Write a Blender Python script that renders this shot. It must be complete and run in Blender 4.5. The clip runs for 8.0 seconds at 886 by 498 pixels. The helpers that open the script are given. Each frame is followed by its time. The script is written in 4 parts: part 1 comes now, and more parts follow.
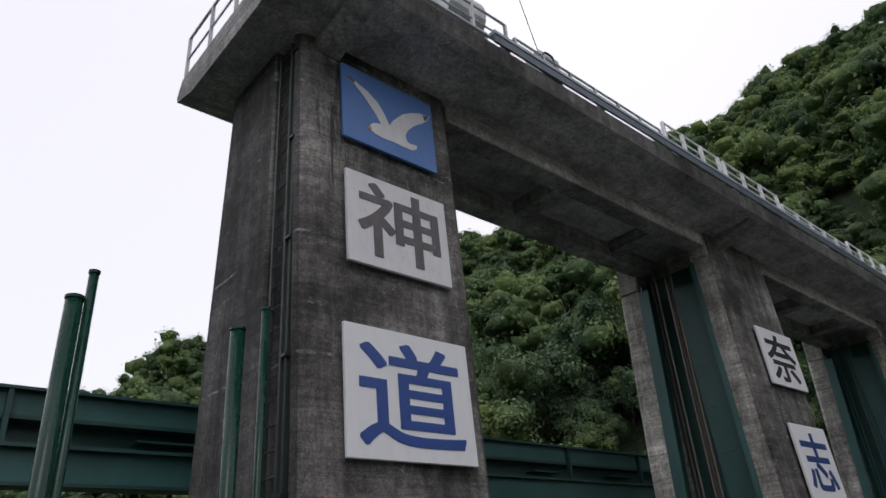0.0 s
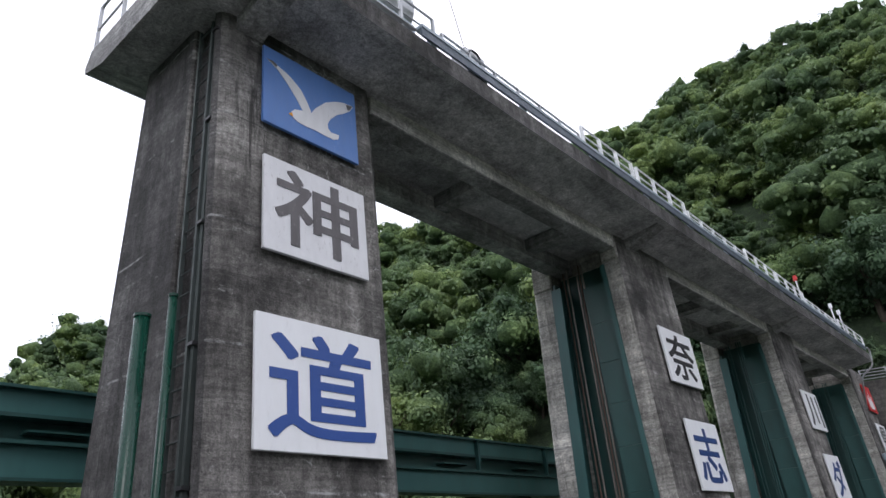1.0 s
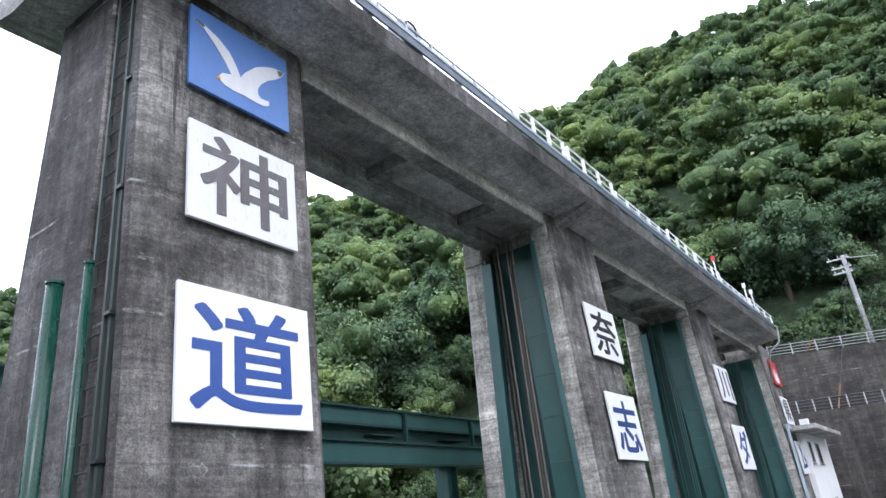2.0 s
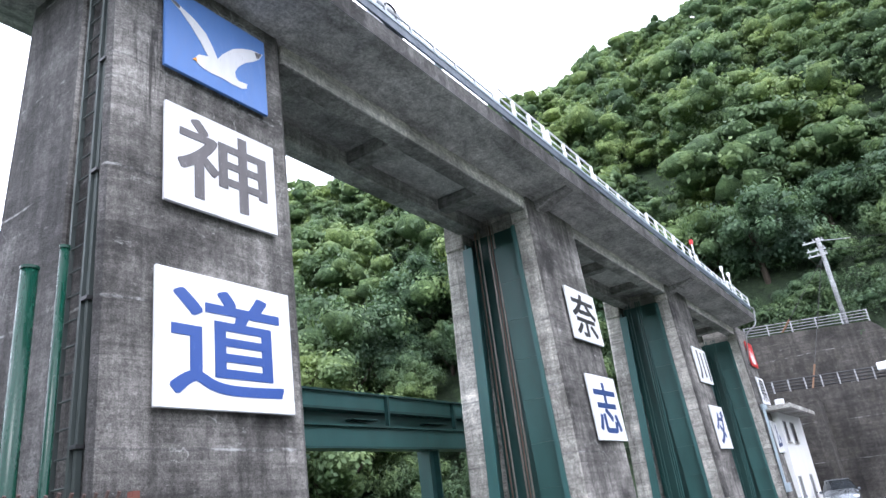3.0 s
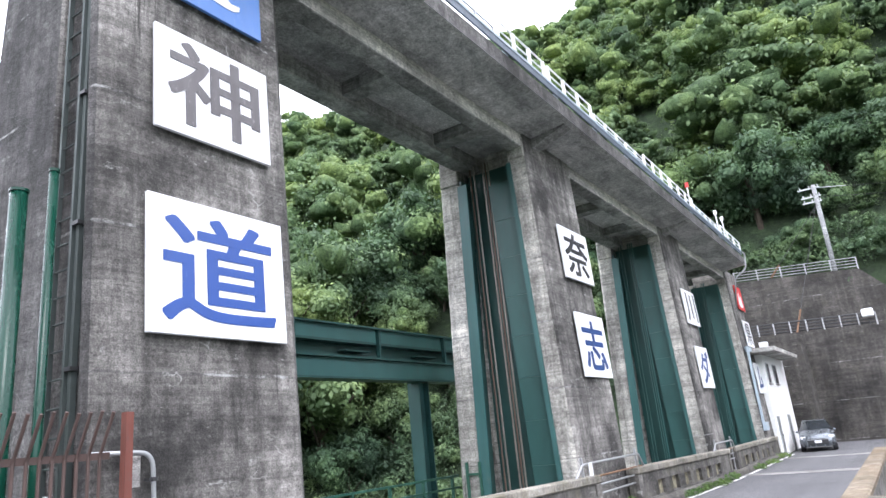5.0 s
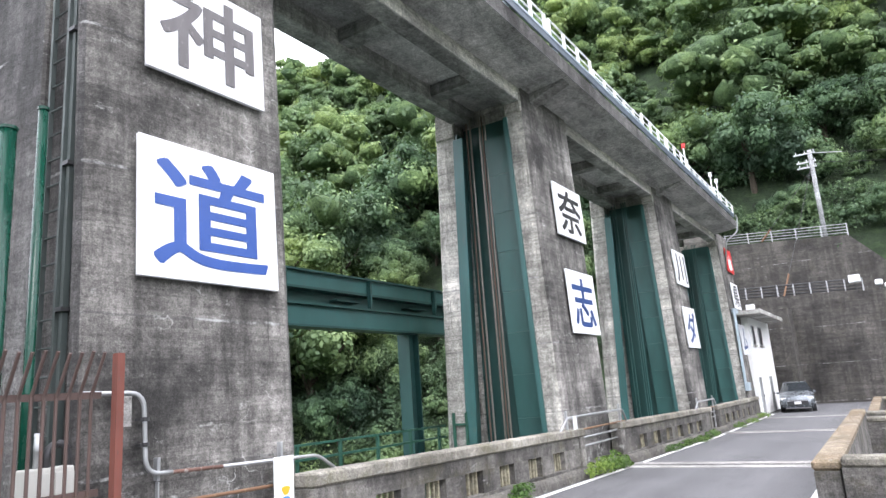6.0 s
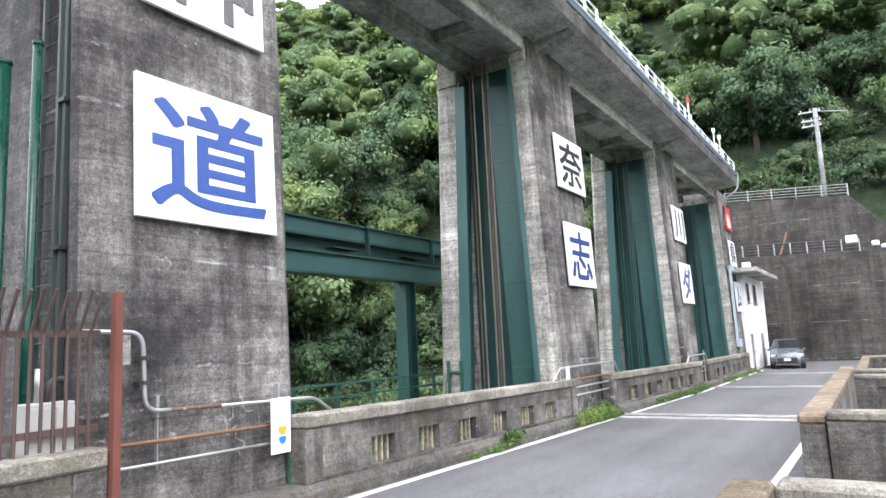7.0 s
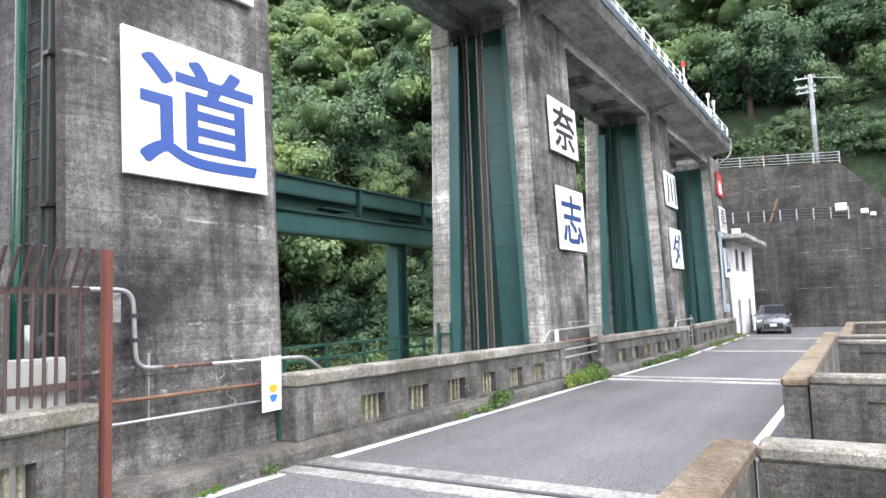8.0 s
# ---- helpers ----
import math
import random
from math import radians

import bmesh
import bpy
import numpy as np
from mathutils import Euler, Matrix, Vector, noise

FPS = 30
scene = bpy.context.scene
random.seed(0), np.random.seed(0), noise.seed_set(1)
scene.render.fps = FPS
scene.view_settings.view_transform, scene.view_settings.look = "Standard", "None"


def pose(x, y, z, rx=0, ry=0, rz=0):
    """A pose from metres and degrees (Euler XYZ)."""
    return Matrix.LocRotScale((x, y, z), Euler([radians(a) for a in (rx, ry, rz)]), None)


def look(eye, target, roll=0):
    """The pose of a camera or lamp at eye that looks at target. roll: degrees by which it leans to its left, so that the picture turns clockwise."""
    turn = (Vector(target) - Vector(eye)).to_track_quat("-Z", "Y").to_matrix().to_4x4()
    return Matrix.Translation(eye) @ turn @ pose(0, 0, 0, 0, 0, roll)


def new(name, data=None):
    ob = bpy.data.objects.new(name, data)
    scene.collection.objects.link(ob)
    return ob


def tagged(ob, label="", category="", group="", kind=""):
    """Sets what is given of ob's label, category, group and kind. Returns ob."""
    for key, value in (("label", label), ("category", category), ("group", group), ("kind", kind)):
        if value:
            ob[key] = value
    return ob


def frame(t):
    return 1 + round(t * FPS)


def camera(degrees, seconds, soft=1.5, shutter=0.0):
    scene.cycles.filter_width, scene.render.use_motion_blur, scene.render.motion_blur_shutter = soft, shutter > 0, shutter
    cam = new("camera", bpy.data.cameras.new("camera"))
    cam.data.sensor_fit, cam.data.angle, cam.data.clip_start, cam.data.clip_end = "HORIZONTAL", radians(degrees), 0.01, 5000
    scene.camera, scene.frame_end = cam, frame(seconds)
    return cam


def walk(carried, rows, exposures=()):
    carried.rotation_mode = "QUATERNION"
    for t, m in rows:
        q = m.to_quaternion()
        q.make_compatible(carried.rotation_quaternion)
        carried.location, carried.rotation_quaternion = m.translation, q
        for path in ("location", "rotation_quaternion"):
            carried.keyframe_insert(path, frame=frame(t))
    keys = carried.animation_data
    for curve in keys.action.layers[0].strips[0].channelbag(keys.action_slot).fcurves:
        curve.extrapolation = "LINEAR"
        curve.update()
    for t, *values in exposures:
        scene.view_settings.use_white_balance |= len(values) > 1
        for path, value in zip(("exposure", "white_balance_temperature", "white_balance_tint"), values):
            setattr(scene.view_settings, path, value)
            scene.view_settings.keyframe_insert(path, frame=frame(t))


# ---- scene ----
cam = camera(66.17, 8.0)
PATH = [
    (0, (-1.5448, -6.3349, 2.1310), (-0.3260, -5.0272, 3.0278), -4.48),
    (0.5, (-1.5381, -6.3567, 2.1274), (-0.2519, -5.1103, 3.0173), -5.05),
    (1, (-1.5413, -6.3694, 2.1404), (-0.1495, -5.2174, 2.9983), -5.37),
    (1.5, (-1.5273, -6.3601, 2.1493), (-0.0481, -5.2741, 2.9446), -5.75),
    (2, (-1.5186, -6.3869, 2.1306), (0.0165, -5.3623, 2.9010), -6.40),
    (3.5, (-1.5068, -6.3793, 2.0975), (0.0775, -5.3801, 2.7988), -7.00),
    (4, (-1.5043, -6.3856, 2.0943), (0.0820, -5.3613, 2.7533), -6.39),
    (4.5, (-1.4955, -6.3854, 2.0858), (0.1093, -5.3574, 2.6926), -6.15),
    (6, (-1.4774, -6.3722, 2.0483), (0.1802, -5.3347, 2.4675), -4.06),
    (6.5, (-1.4755, -6.3636, 2.0359), (0.1953, -5.3192, 2.3790), -3.41),
    (7, (-1.4712, -6.3629, 2.0235), (0.2060, -5.3091, 2.3000), -2.62),
    (7.5, (-1.4651, -6.3591, 2.0189), (0.2262, -5.3130, 2.2312), -2.15),
    (8, (-1.4631, -6.3593, 2.0070), (0.2353, -5.3167, 2.1747), -2.01),
]
walk(cam, [(t, look(eye, target, roll)) for t, eye, target, roll in PATH], exposures=((0.0, -1.85, 6400, 16), (0.5, -1.55, 6300, 16), (1.0, -1.1, 6150, 16), (1.5, -0.43, 5950, 16), (2.0, -0.12, 5900, 16), (3.5, 0.30, 5900, 16), (4.5, 0.34, 6000, 16), (6.0, 0.46, 6250, 15), (8.0, 0.46, 6300, 15)))

# ---- world and light: bright overcast sky ----
world = bpy.data.worlds.new("overcast")
scene.world = world
world.use_nodes = True
wn, wl = world.node_tree.nodes, world.node_tree.links
wn.clear()
sky = wn.new("ShaderNodeTexSky")
sky.sky_type = "NISHITA"
sky.sun_disc = False
sky.sun_elevation = radians(52)
sky.sun_rotation = radians(60)
sky_bg = wn.new("ShaderNodeBackground")
sky_bg.inputs["Strength"].default_value = 0.06
wl.new(sky.outputs["Color"], sky_bg.inputs["Color"])
cloud_bg = wn.new("ShaderNodeBackground")
cloud_bg.inputs["Color"].default_value = (0.98, 0.985, 1.0, 1)
cloud_bg.inputs["Strength"].default_value = 3.2
both = wn.new("ShaderNodeAddShader")
wl.new(sky_bg.outputs[0], both.inputs[0])
wl.new(cloud_bg.outputs[0], both.inputs[1])
wout = wn.new("ShaderNodeOutputWorld")
wl.new(both.outputs[0], wout.inputs["Surface"])

sun = bpy.data.lights.new("sun", "SUN")
sun.energy = 1.5
sun.angle = radians(25)
sun.color = (1.0, 0.97, 0.92)
sun_ob = new("sun", sun)
sun_ob.matrix_world = look((-20, -30, 50), (0, 0, 0))


# ---- materials ----
def shader(name, rough=0.8, metal=0.0):
    m = bpy.data.materials.new(name)
    m.use_nodes = True
    b = m.node_tree.nodes["Principled BSDF"]
    b.inputs["Roughness"].default_value = rough
    b.inputs["Metallic"].default_value = metal
    return m, m.node_tree.nodes, m.node_tree.links, b


def place_vector(n, l, scale, spread=40.0):
    """Object coordinates, shifted per object, scaled by axis."""
    tc = n.new("ShaderNodeTexCoord")
    info = n.new("ShaderNodeObjectInfo")
    mul = n.new("ShaderNodeMath")
    mul.operation = "MULTIPLY"
    mul.inputs[1].default_value = spread
    l.new(info.outputs["Random"], mul.inputs[0])
    add = n.new("ShaderNodeVectorMath")
    add.operation = "ADD"
    comb = n.new("ShaderNodeCombineXYZ")
    l.new(mul.outputs[0], comb.inputs[0])
    l.new(mul.outputs[0], comb.inputs[1])
    l.new(tc.outputs["Object"], add.inputs[0])
    l.new(comb.outputs[0], add.inputs[1])
    mp = n.new("ShaderNodeMapping")
    mp.inputs["Scale"].default_value = scale
    l.new(add.outputs[0], mp.inputs["Vector"])
    return mp.outputs["Vector"]


def noise_at(n, l, vec, scale, detail=5.0, rough=0.6):
    t = n.new("ShaderNodeTexNoise")
    t.inputs["Scale"].default_value = scale
    t.inputs["Detail"].default_value = detail
    t.inputs["Roughness"].default_value = rough
    l.new(vec, t.inputs["Vector"])
    return t.outputs["Fac"]


def ramp(n, l, fac, stops):
    r = n.new("ShaderNodeValToRGB")
    while len(r.color_ramp.elements) < len(stops):
        r.color_ramp.elements.new(0.5)
    for e, (p, c) in zip(r.color_ramp.elements, stops):
        e.position = p
        e.color = (*c, 1) if len(c) == 3 else c
    l.new(fac, r.inputs["Fac"])
    return r.outputs["Color"]


def mixed(n, l, kind, a, b, fac=1.0):
    x = n.new("ShaderNodeMixRGB")
    x.blend_type = kind
    for sock, v in ((x.inputs[1], a), (x.inputs[2], b), (x.inputs[0], fac)):
        if hasattr(v, "is_linked"):
            l.new(v, sock)
        elif isinstance(v, tuple):
            sock.default_value = (*v, 1)
        else:
            sock.default_value = v
    return x.outputs[0]


def grey(v):
    return (v, v, v)


def bump(n, l, b, height, strength=0.3, distance=0.02):
    k = n.new("ShaderNodeBump")
    k.inputs["Strength"].default_value = strength
    k.inputs["Distance"].default_value = distance
    l.new(height, k.inputs["Height"])
    l.new(k.outputs["Normal"], b.inputs["Normal"])


def concrete(name, light, dark, streak=0.6, boards=0.25, lime=0.0, moss=0.0, blotch=0.45, seams=0.0, crazed=0.0):
    """Weathered cast concrete: blotches, run-down streaks, board marks, lime bloom and moss."""
    m, n, l, b = shader(name, 0.9)
    v = place_vector(n, l, (1, 1, 1))
    big = noise_at(n, l, v, 0.55, 6, 0.65)
    col = ramp(n, l, big, ((blotch - 0.13, dark), (blotch + 0.2, light)))
    sv = place_vector(n, l, (2.6, 2.6, 0.16))
    st = ramp(n, l, noise_at(n, l, sv, 1.0, 6, 0.7), ((0.38, grey(1 - streak)), (0.6, grey(1.0))))
    col = mixed(n, l, "MULTIPLY", col, st, 1.0)
    bv = place_vector(n, l, (0.25, 0.25, 7.0))
    bd = ramp(n, l, noise_at(n, l, bv, 1.0, 3, 0.5), ((0.35, grey(1 - boards)), (0.65, grey(1.0))))
    col = mixed(n, l, "MULTIPLY", col, bd, 1.0)
    band = ramp(n, l, noise_at(n, l, place_vector(n, l, (0.5, 0.5, 2.2)), 1.0, 6, 0.7), ((0.36, grey(0.66)), (0.62, grey(1.25))))
    col = mixed(n, l, "MULTIPLY", col, band, 0.8)
    mid = ramp(n, l, noise_at(n, l, v, 6.0, 8, 0.75), ((0.3, grey(0.5)), (0.7, grey(1.45))))
    col = mixed(n, l, "MULTIPLY", col, mid, 0.8)
    pit = ramp(n, l, noise_at(n, l, v, 26.0, 4, 0.7), ((0.30, grey(0.35)), (0.42, grey(1.0))))
    col = mixed(n, l, "MULTIPLY", col, pit, 0.75)
    grain = ramp(n, l, noise_at(n, l, v, 60.0, 5, 0.75), ((0.36, grey(0.5)), (0.64, grey(1.55))))
    col = mixed(n, l, "MULTIPLY", col, grain, 0.8)
    speck = ramp(n, l, noise_at(n, l, v, 17.0, 8, 0.8), ((0.36, grey(0.55)), (0.62, grey(1.4))))
    col = mixed(n, l, "MULTIPLY", col, speck, 0.75)
    if seams:
        sep = n.new("ShaderNodeSeparateXYZ")
        l.new(v, sep.inputs[0])
        wob = n.new("ShaderNodeMath")
        wob.operation = "MULTIPLY_ADD"
        wob.inputs[1].default_value = 0.09
        l.new(noise_at(n, l, v, 3.0, 5, 0.7), wob.inputs[0])
        l.new(sep.outputs[2], wob.inputs[2])
        saw = n.new("ShaderNodeMath")
        saw.operation = "PINGPONG"
        saw.inputs[1].default_value = seams / 2
        l.new(wob.outputs[0], saw.inputs[0])
        gap = ramp(n, l, saw.outputs[0], ((0.0, grey(1.0)), (0.011, grey(0.8)), (0.02, grey(0.0))))
        dark_gap = mixed(n, l, "MULTIPLY", gap, grey(0.55), 1.0)
        col = mixed(n, l, "MIX", col, (0.05, 0.05, 0.05), dark_gap)
        some = ramp(n, l, noise_at(n, l, place_vector(n, l, (1, 1, 1.0)), 1.3, 6, 0.8), ((0.5, grey(0.0)), (0.62, grey(0.8))))
        col = mixed(n, l, "MIX", col, (0.5, 0.5, 0.49), mixed(n, l, "MULTIPLY", gap, some, 1.0))
    if lime:
        lv = place_vector(n, l, (1.1, 1.1, 2.2))
        lf = ramp(n, l, noise_at(n, l, lv, 2.3, 8, 0.75), ((0.60, grey(0.0)), (0.72, grey(1.0))))
        lf2 = mixed(n, l, "MULTIPLY", lf, grey(lime), 1.0)
        col = mixed(n, l, "MIX", col, (0.5, 0.5, 0.48), lf2)
    if moss:
        mf = ramp(n, l, noise_at(n, l, v, 1.7, 6, 0.7), ((0.5, grey(0.0)), (0.72, grey(moss))))
        col = mixed(n, l, "MIX", col, (0.10, 0.09, 0.03), mf)
    line_v = place_vector(n, l, (0.7, 0.7, 26.0))
    ln = ramp(n, l, noise_at(n, l, line_v, 1.0, 5, 0.7), ((0.34, grey(0.62)), (0.5, grey(1.0)), (0.7, grey(1.22))))
    col = mixed(n, l, "MULTIPLY", col, ln, min(1.0, boards * 4))
    if crazed:
        warp = n.new("ShaderNodeTexNoise")
        warp.inputs["Scale"].default_value = 2.6
        warp.inputs["Detail"].default_value = 7
        l.new(v, warp.inputs["Vector"])
        bent = mixed(n, l, "ADD", v, warp.outputs["Color"], 0.55)
        cell = n.new("ShaderNodeTexVoronoi")
        cell.feature = "DISTANCE_TO_EDGE"
        cell.inputs["Scale"].default_value = 1.9
        l.new(bent, cell.inputs["Vector"])
        line = ramp(n, l, cell.outputs["Distance"], ((0.0, grey(1.0)), (0.006, grey(0.7)), (0.014, grey(0.0))))
        where = ramp(n, l, noise_at(n, l, v, 0.9, 4, 0.6), ((0.56, grey(0.0)), (0.66, grey(crazed))))
        col = mixed(n, l, "MIX", col, (0.52, 0.52, 0.50), mixed(n, l, "MULTIPLY", line, where, 1.0))
        drip = ramp(n, l, noise_at(n, l, place_vector(n, l, (5.5, 5.5, 0.35)), 1.0, 7, 0.75), ((0.56, grey(0.0)), (0.66, grey(0.85))))
        damp = ramp(n, l, noise_at(n, l, v, 0.7, 5, 0.6), ((0.42, grey(0.1)), (0.58, grey(1.0))))
        col = mixed(n, l, "MIX", col, (0.022, 0.021, 0.020), mixed(n, l, "MULTIPLY", drip, damp, 1.0))
    l.new(col, b.inputs["Base Color"])
    fine = noise_at(n, l, v, 22.0, 8, 0.7)
    bump(n, l, b, fine, 0.75, 0.03)
    return m


def painted(name, color, rough=0.45, wear=(0.1, 0.06, 0.04), amount=0.3, scale=3.0, metal=0.0, fade=0.25):
    """Paint on steel with faded patches, run marks and rust or dirt."""
    m, n, l, b = shader(name, rough, metal)
    v = place_vector(n, l, (1, 1, 0.35))
    f = ramp(n, l, noise_at(n, l, v, scale, 6, 0.65), ((0.3, grey(1 - fade)), (0.7, grey(1 + fade * 0.5))))
    col = mixed(n, l, "MULTIPLY", color, f, 1.0)
    w = ramp(n, l, noise_at(n, l, v, scale * 2.7, 8, 0.75), ((0.58, grey(0.0)), (0.72, grey(amount))))
    col = mixed(n, l, "MIX", col, wear, w)
    l.new(col, b.inputs["Base Color"])
    rg = ramp(n, l, noise_at(n, l, v, scale * 4, 5), ((0.3, grey(max(0.05, rough - 0.12))), (0.7, grey(min(1, rough + 0.15)))))
    l.new(rg, b.inputs["Roughness"])
    bump(n, l, b, noise_at(n, l, v, 30.0, 4), 0.12, 0.005)
    return m


def leafy(name, tones):
    m, n, l, b = shader(name, 0.55)
    geo = n.new("ShaderNodeNewGeometry")
    info = n.new("ShaderNodeObjectInfo")
    isl = ramp(n, l, geo.outputs["Random Per Island"], ((0.0, tones[0]), (0.45, tones[1]), (1.0, tones[2])))
    # Broad noise varies the hue and paints in shaded hollows and sunlit tops.
    wide = ramp(n, l, noise_at(n, l, geo.outputs["Position"], 0.11, 5, 0.65), ((0.36, (0.36, 0.43, 0.48)), (0.49, (0.90, 0.95, 0.95)), (0.66, (1.6, 1.48, 1.12))))
    col = mixed(n, l, "MULTIPLY", isl, wide, 1.0)
    own = ramp(n, l, info.outputs["Random"], ((0.0, (0.65, 0.75, 0.72)), (0.5, (1.0, 1.0, 1.0)), (1.0, (1.2, 1.12, 0.98))))
    col = mixed(n, l, "MULTIPLY", col, own, 1.0)
    l.new(col, b.inputs["Base Color"])
    b.inputs["Specular IOR Level"].default_value = 0.25
    tr = n.new("ShaderNodeBsdfTranslucent")
    l.new(mixed(n, l, "MULTIPLY", col, (1.05, 1.15, 0.7), 1.0), tr.inputs["Color"])
    mx = n.new("ShaderNodeMixShader")
    mx.inputs[0].default_value = 0.2
    l.new(b.outputs[0], mx.inputs[1])
    l.new(tr.outputs[0], mx.inputs[2])
    l.new(mx.outputs[0], n["Material Output"].inputs["Surface"])
    return m


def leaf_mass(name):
    """Closed foliage inside a crown: fine leaf mottling, with the shade of gaps painted dark."""
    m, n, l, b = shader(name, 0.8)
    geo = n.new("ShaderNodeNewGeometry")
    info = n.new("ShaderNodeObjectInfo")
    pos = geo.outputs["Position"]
    # The lowest stops stand for shade between leaves.
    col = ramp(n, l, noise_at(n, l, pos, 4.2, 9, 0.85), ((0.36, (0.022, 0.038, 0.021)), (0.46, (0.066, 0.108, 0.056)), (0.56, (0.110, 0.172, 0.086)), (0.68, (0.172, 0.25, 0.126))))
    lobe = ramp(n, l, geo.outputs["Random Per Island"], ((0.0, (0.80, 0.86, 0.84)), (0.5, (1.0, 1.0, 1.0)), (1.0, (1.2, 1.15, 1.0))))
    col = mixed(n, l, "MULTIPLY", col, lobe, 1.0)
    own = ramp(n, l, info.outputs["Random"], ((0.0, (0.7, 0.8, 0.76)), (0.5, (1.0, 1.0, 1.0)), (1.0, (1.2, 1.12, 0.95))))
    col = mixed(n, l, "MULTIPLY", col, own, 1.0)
    # Same broad noise as the leaves: hue, plus hollow shade as colour.
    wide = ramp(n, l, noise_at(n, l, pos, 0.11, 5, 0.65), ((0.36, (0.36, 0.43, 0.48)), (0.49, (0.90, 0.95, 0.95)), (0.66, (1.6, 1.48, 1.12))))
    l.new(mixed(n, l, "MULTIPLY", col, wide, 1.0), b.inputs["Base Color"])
    b.inputs["Specular IOR Level"].default_value = 0.15
    bump(n, l, b, noise_at(n, l, pos, 2.6, 9, 0.8), 0.8, 0.4)
    return m


def plain(name, color, rough=0.6, metal=0.0, vary=0.12, scale=8.0):
    m, n, l, b = shader(name, rough, metal)
    v = place_vector(n, l, (1, 1, 1))
    f = ramp(n, l, noise_at(n, l, v, scale, 6, 0.65), ((0.3, grey(1 - vary)), (0.7, grey(1 + vary))))
    l.new(mixed(n, l, "MULTIPLY", color, f, 1.0), b.inputs["Base Color"])
    return m


def leaf_litter(name):
    m, n, l, b = shader(name, 0.95)
    v = place_vector(n, l, (1, 1, 1), 0)
    col = ramp(n, l, noise_at(n, l, v, 0.9, 8, 0.75), ((0.3, (0.012, 0.022, 0.010)), (0.5, (0.03, 0.055, 0.022)), (0.7, (0.07, 0.115, 0.045))))
    l.new(col, b.inputs["Base Color"])
    bump(n, l, b, noise_at(n, l, v, 2.5, 8, 0.8), 1.0, 0.5)
    return m


def asphalt(name):
    m, n, l, b = shader(name, 0.85)
    v = place_vector(n, l, (1, 1, 1), 0)
    big = ramp(n, l, noise_at(n, l, v, 0.35, 6, 0.6), ((0.3, (0.085, 0.085, 0.089)), (0.7, (0.118, 0.118, 0.122))))
    tv = place_vector(n, l, (0.06, 1.1, 1), 0)
    track = ramp(n, l, noise_at(n, l, tv, 1.0, 4, 0.6), ((0.35, grey(0.85)), (0.65, grey(1.12))))
    col = mixed(n, l, "MULTIPLY", big, track, 1.0)
    grit = ramp(n, l, noise_at(n, l, v, 48.0, 7, 0.9), ((0.43, grey(0.3)), (0.57, grey(1.8))))
    col = mixed(n, l, "MULTIPLY", col, grit, 1.0)
    l.new(col, b.inputs["Base Color"])
    bump(n, l, b, noise_at(n, l, v, 90.0, 4, 0.7), 0.4, 0.01)
    return m


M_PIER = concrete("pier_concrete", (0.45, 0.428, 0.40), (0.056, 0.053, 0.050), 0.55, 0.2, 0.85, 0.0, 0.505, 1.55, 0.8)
# End pier's sides: stained like the front, with shade added to the base tone.
M_PIER_END_SHADED = concrete("end_pier_shaded_side_concrete", (0.165, 0.158, 0.155), (0.045, 0.043, 0.043), 0.55, 0.14, 0.4, 0.0, 0.46, 1.55, 0.4)
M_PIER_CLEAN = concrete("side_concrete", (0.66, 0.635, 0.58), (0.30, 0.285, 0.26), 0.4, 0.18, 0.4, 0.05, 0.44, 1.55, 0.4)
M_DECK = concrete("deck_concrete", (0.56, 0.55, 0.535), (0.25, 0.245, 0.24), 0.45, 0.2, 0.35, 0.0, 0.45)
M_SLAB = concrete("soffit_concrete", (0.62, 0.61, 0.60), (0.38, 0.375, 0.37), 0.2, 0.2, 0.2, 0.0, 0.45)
M_EDGE = concrete("dark_edge_concrete", (0.24, 0.23, 0.225), (0.05, 0.048, 0.046), 0.6, 0.1, 0.3, 0.1, 0.5)
# Very pale, so that the beam's front carries its daylight in the colour.
M_BEAM_LIT = concrete("lit_beam_concrete", (0.90, 0.87, 0.81), (0.55, 0.53, 0.50), 0.25, 0.2, 0.3, 0.0, 0.45)
M_PARAPET = concrete("parapet_concrete", (0.235, 0.222, 0.205), (0.052, 0.048, 0.044), 0.55, 0.12, 0.6, 0.35, 0.48)
M_CAP = concrete("mossy_cap_concrete", (0.37, 0.35, 0.305), (0.12, 0.11, 0.088), 0.2, 0.05, 0.6, 0.6, 0.46)
M_CAP_RUST = concrete("lichen_cap_concrete", (0.27, 0.23, 0.175), (0.13, 0.085, 0.047), 0.15, 0.05, 0.6, 0.4, 0.47)
M_CURB = concrete("kerb_concrete", (0.165, 0.155, 0.14), (0.062, 0.058, 0.052), 0.3, 0.08, 0.5, 0.35, 0.45)
M_WALL = concrete("retaining_wall_concrete", (0.125, 0.116, 0.104), (0.04, 0.037, 0.034), 0.4, 0.2, 0.25, 0.1, 0.48, 2.4)
M_JOINT = concrete("bridge_joint_concrete", (0.36, 0.35, 0.335), (0.18, 0.175, 0.165), 0.1, 0.05, 0.4, 0.0, 0.4)
M_GREEN = painted("green_steel_paint", (0.024, 0.080, 0.074), 0.42, (0.05, 0.045, 0.04), 0.25, 1.6)
M_GREEN_LIGHT = painted("teal_steel_paint", (0.036, 0.112, 0.108), 0.45, (0.12, 0.10, 0.08), 0.3, 1.6)
M_GIRDER = painted("girder_paint", (0.052, 0.150, 0.142), 0.45, (0.10, 0.09, 0.08), 0.3, 1.6)
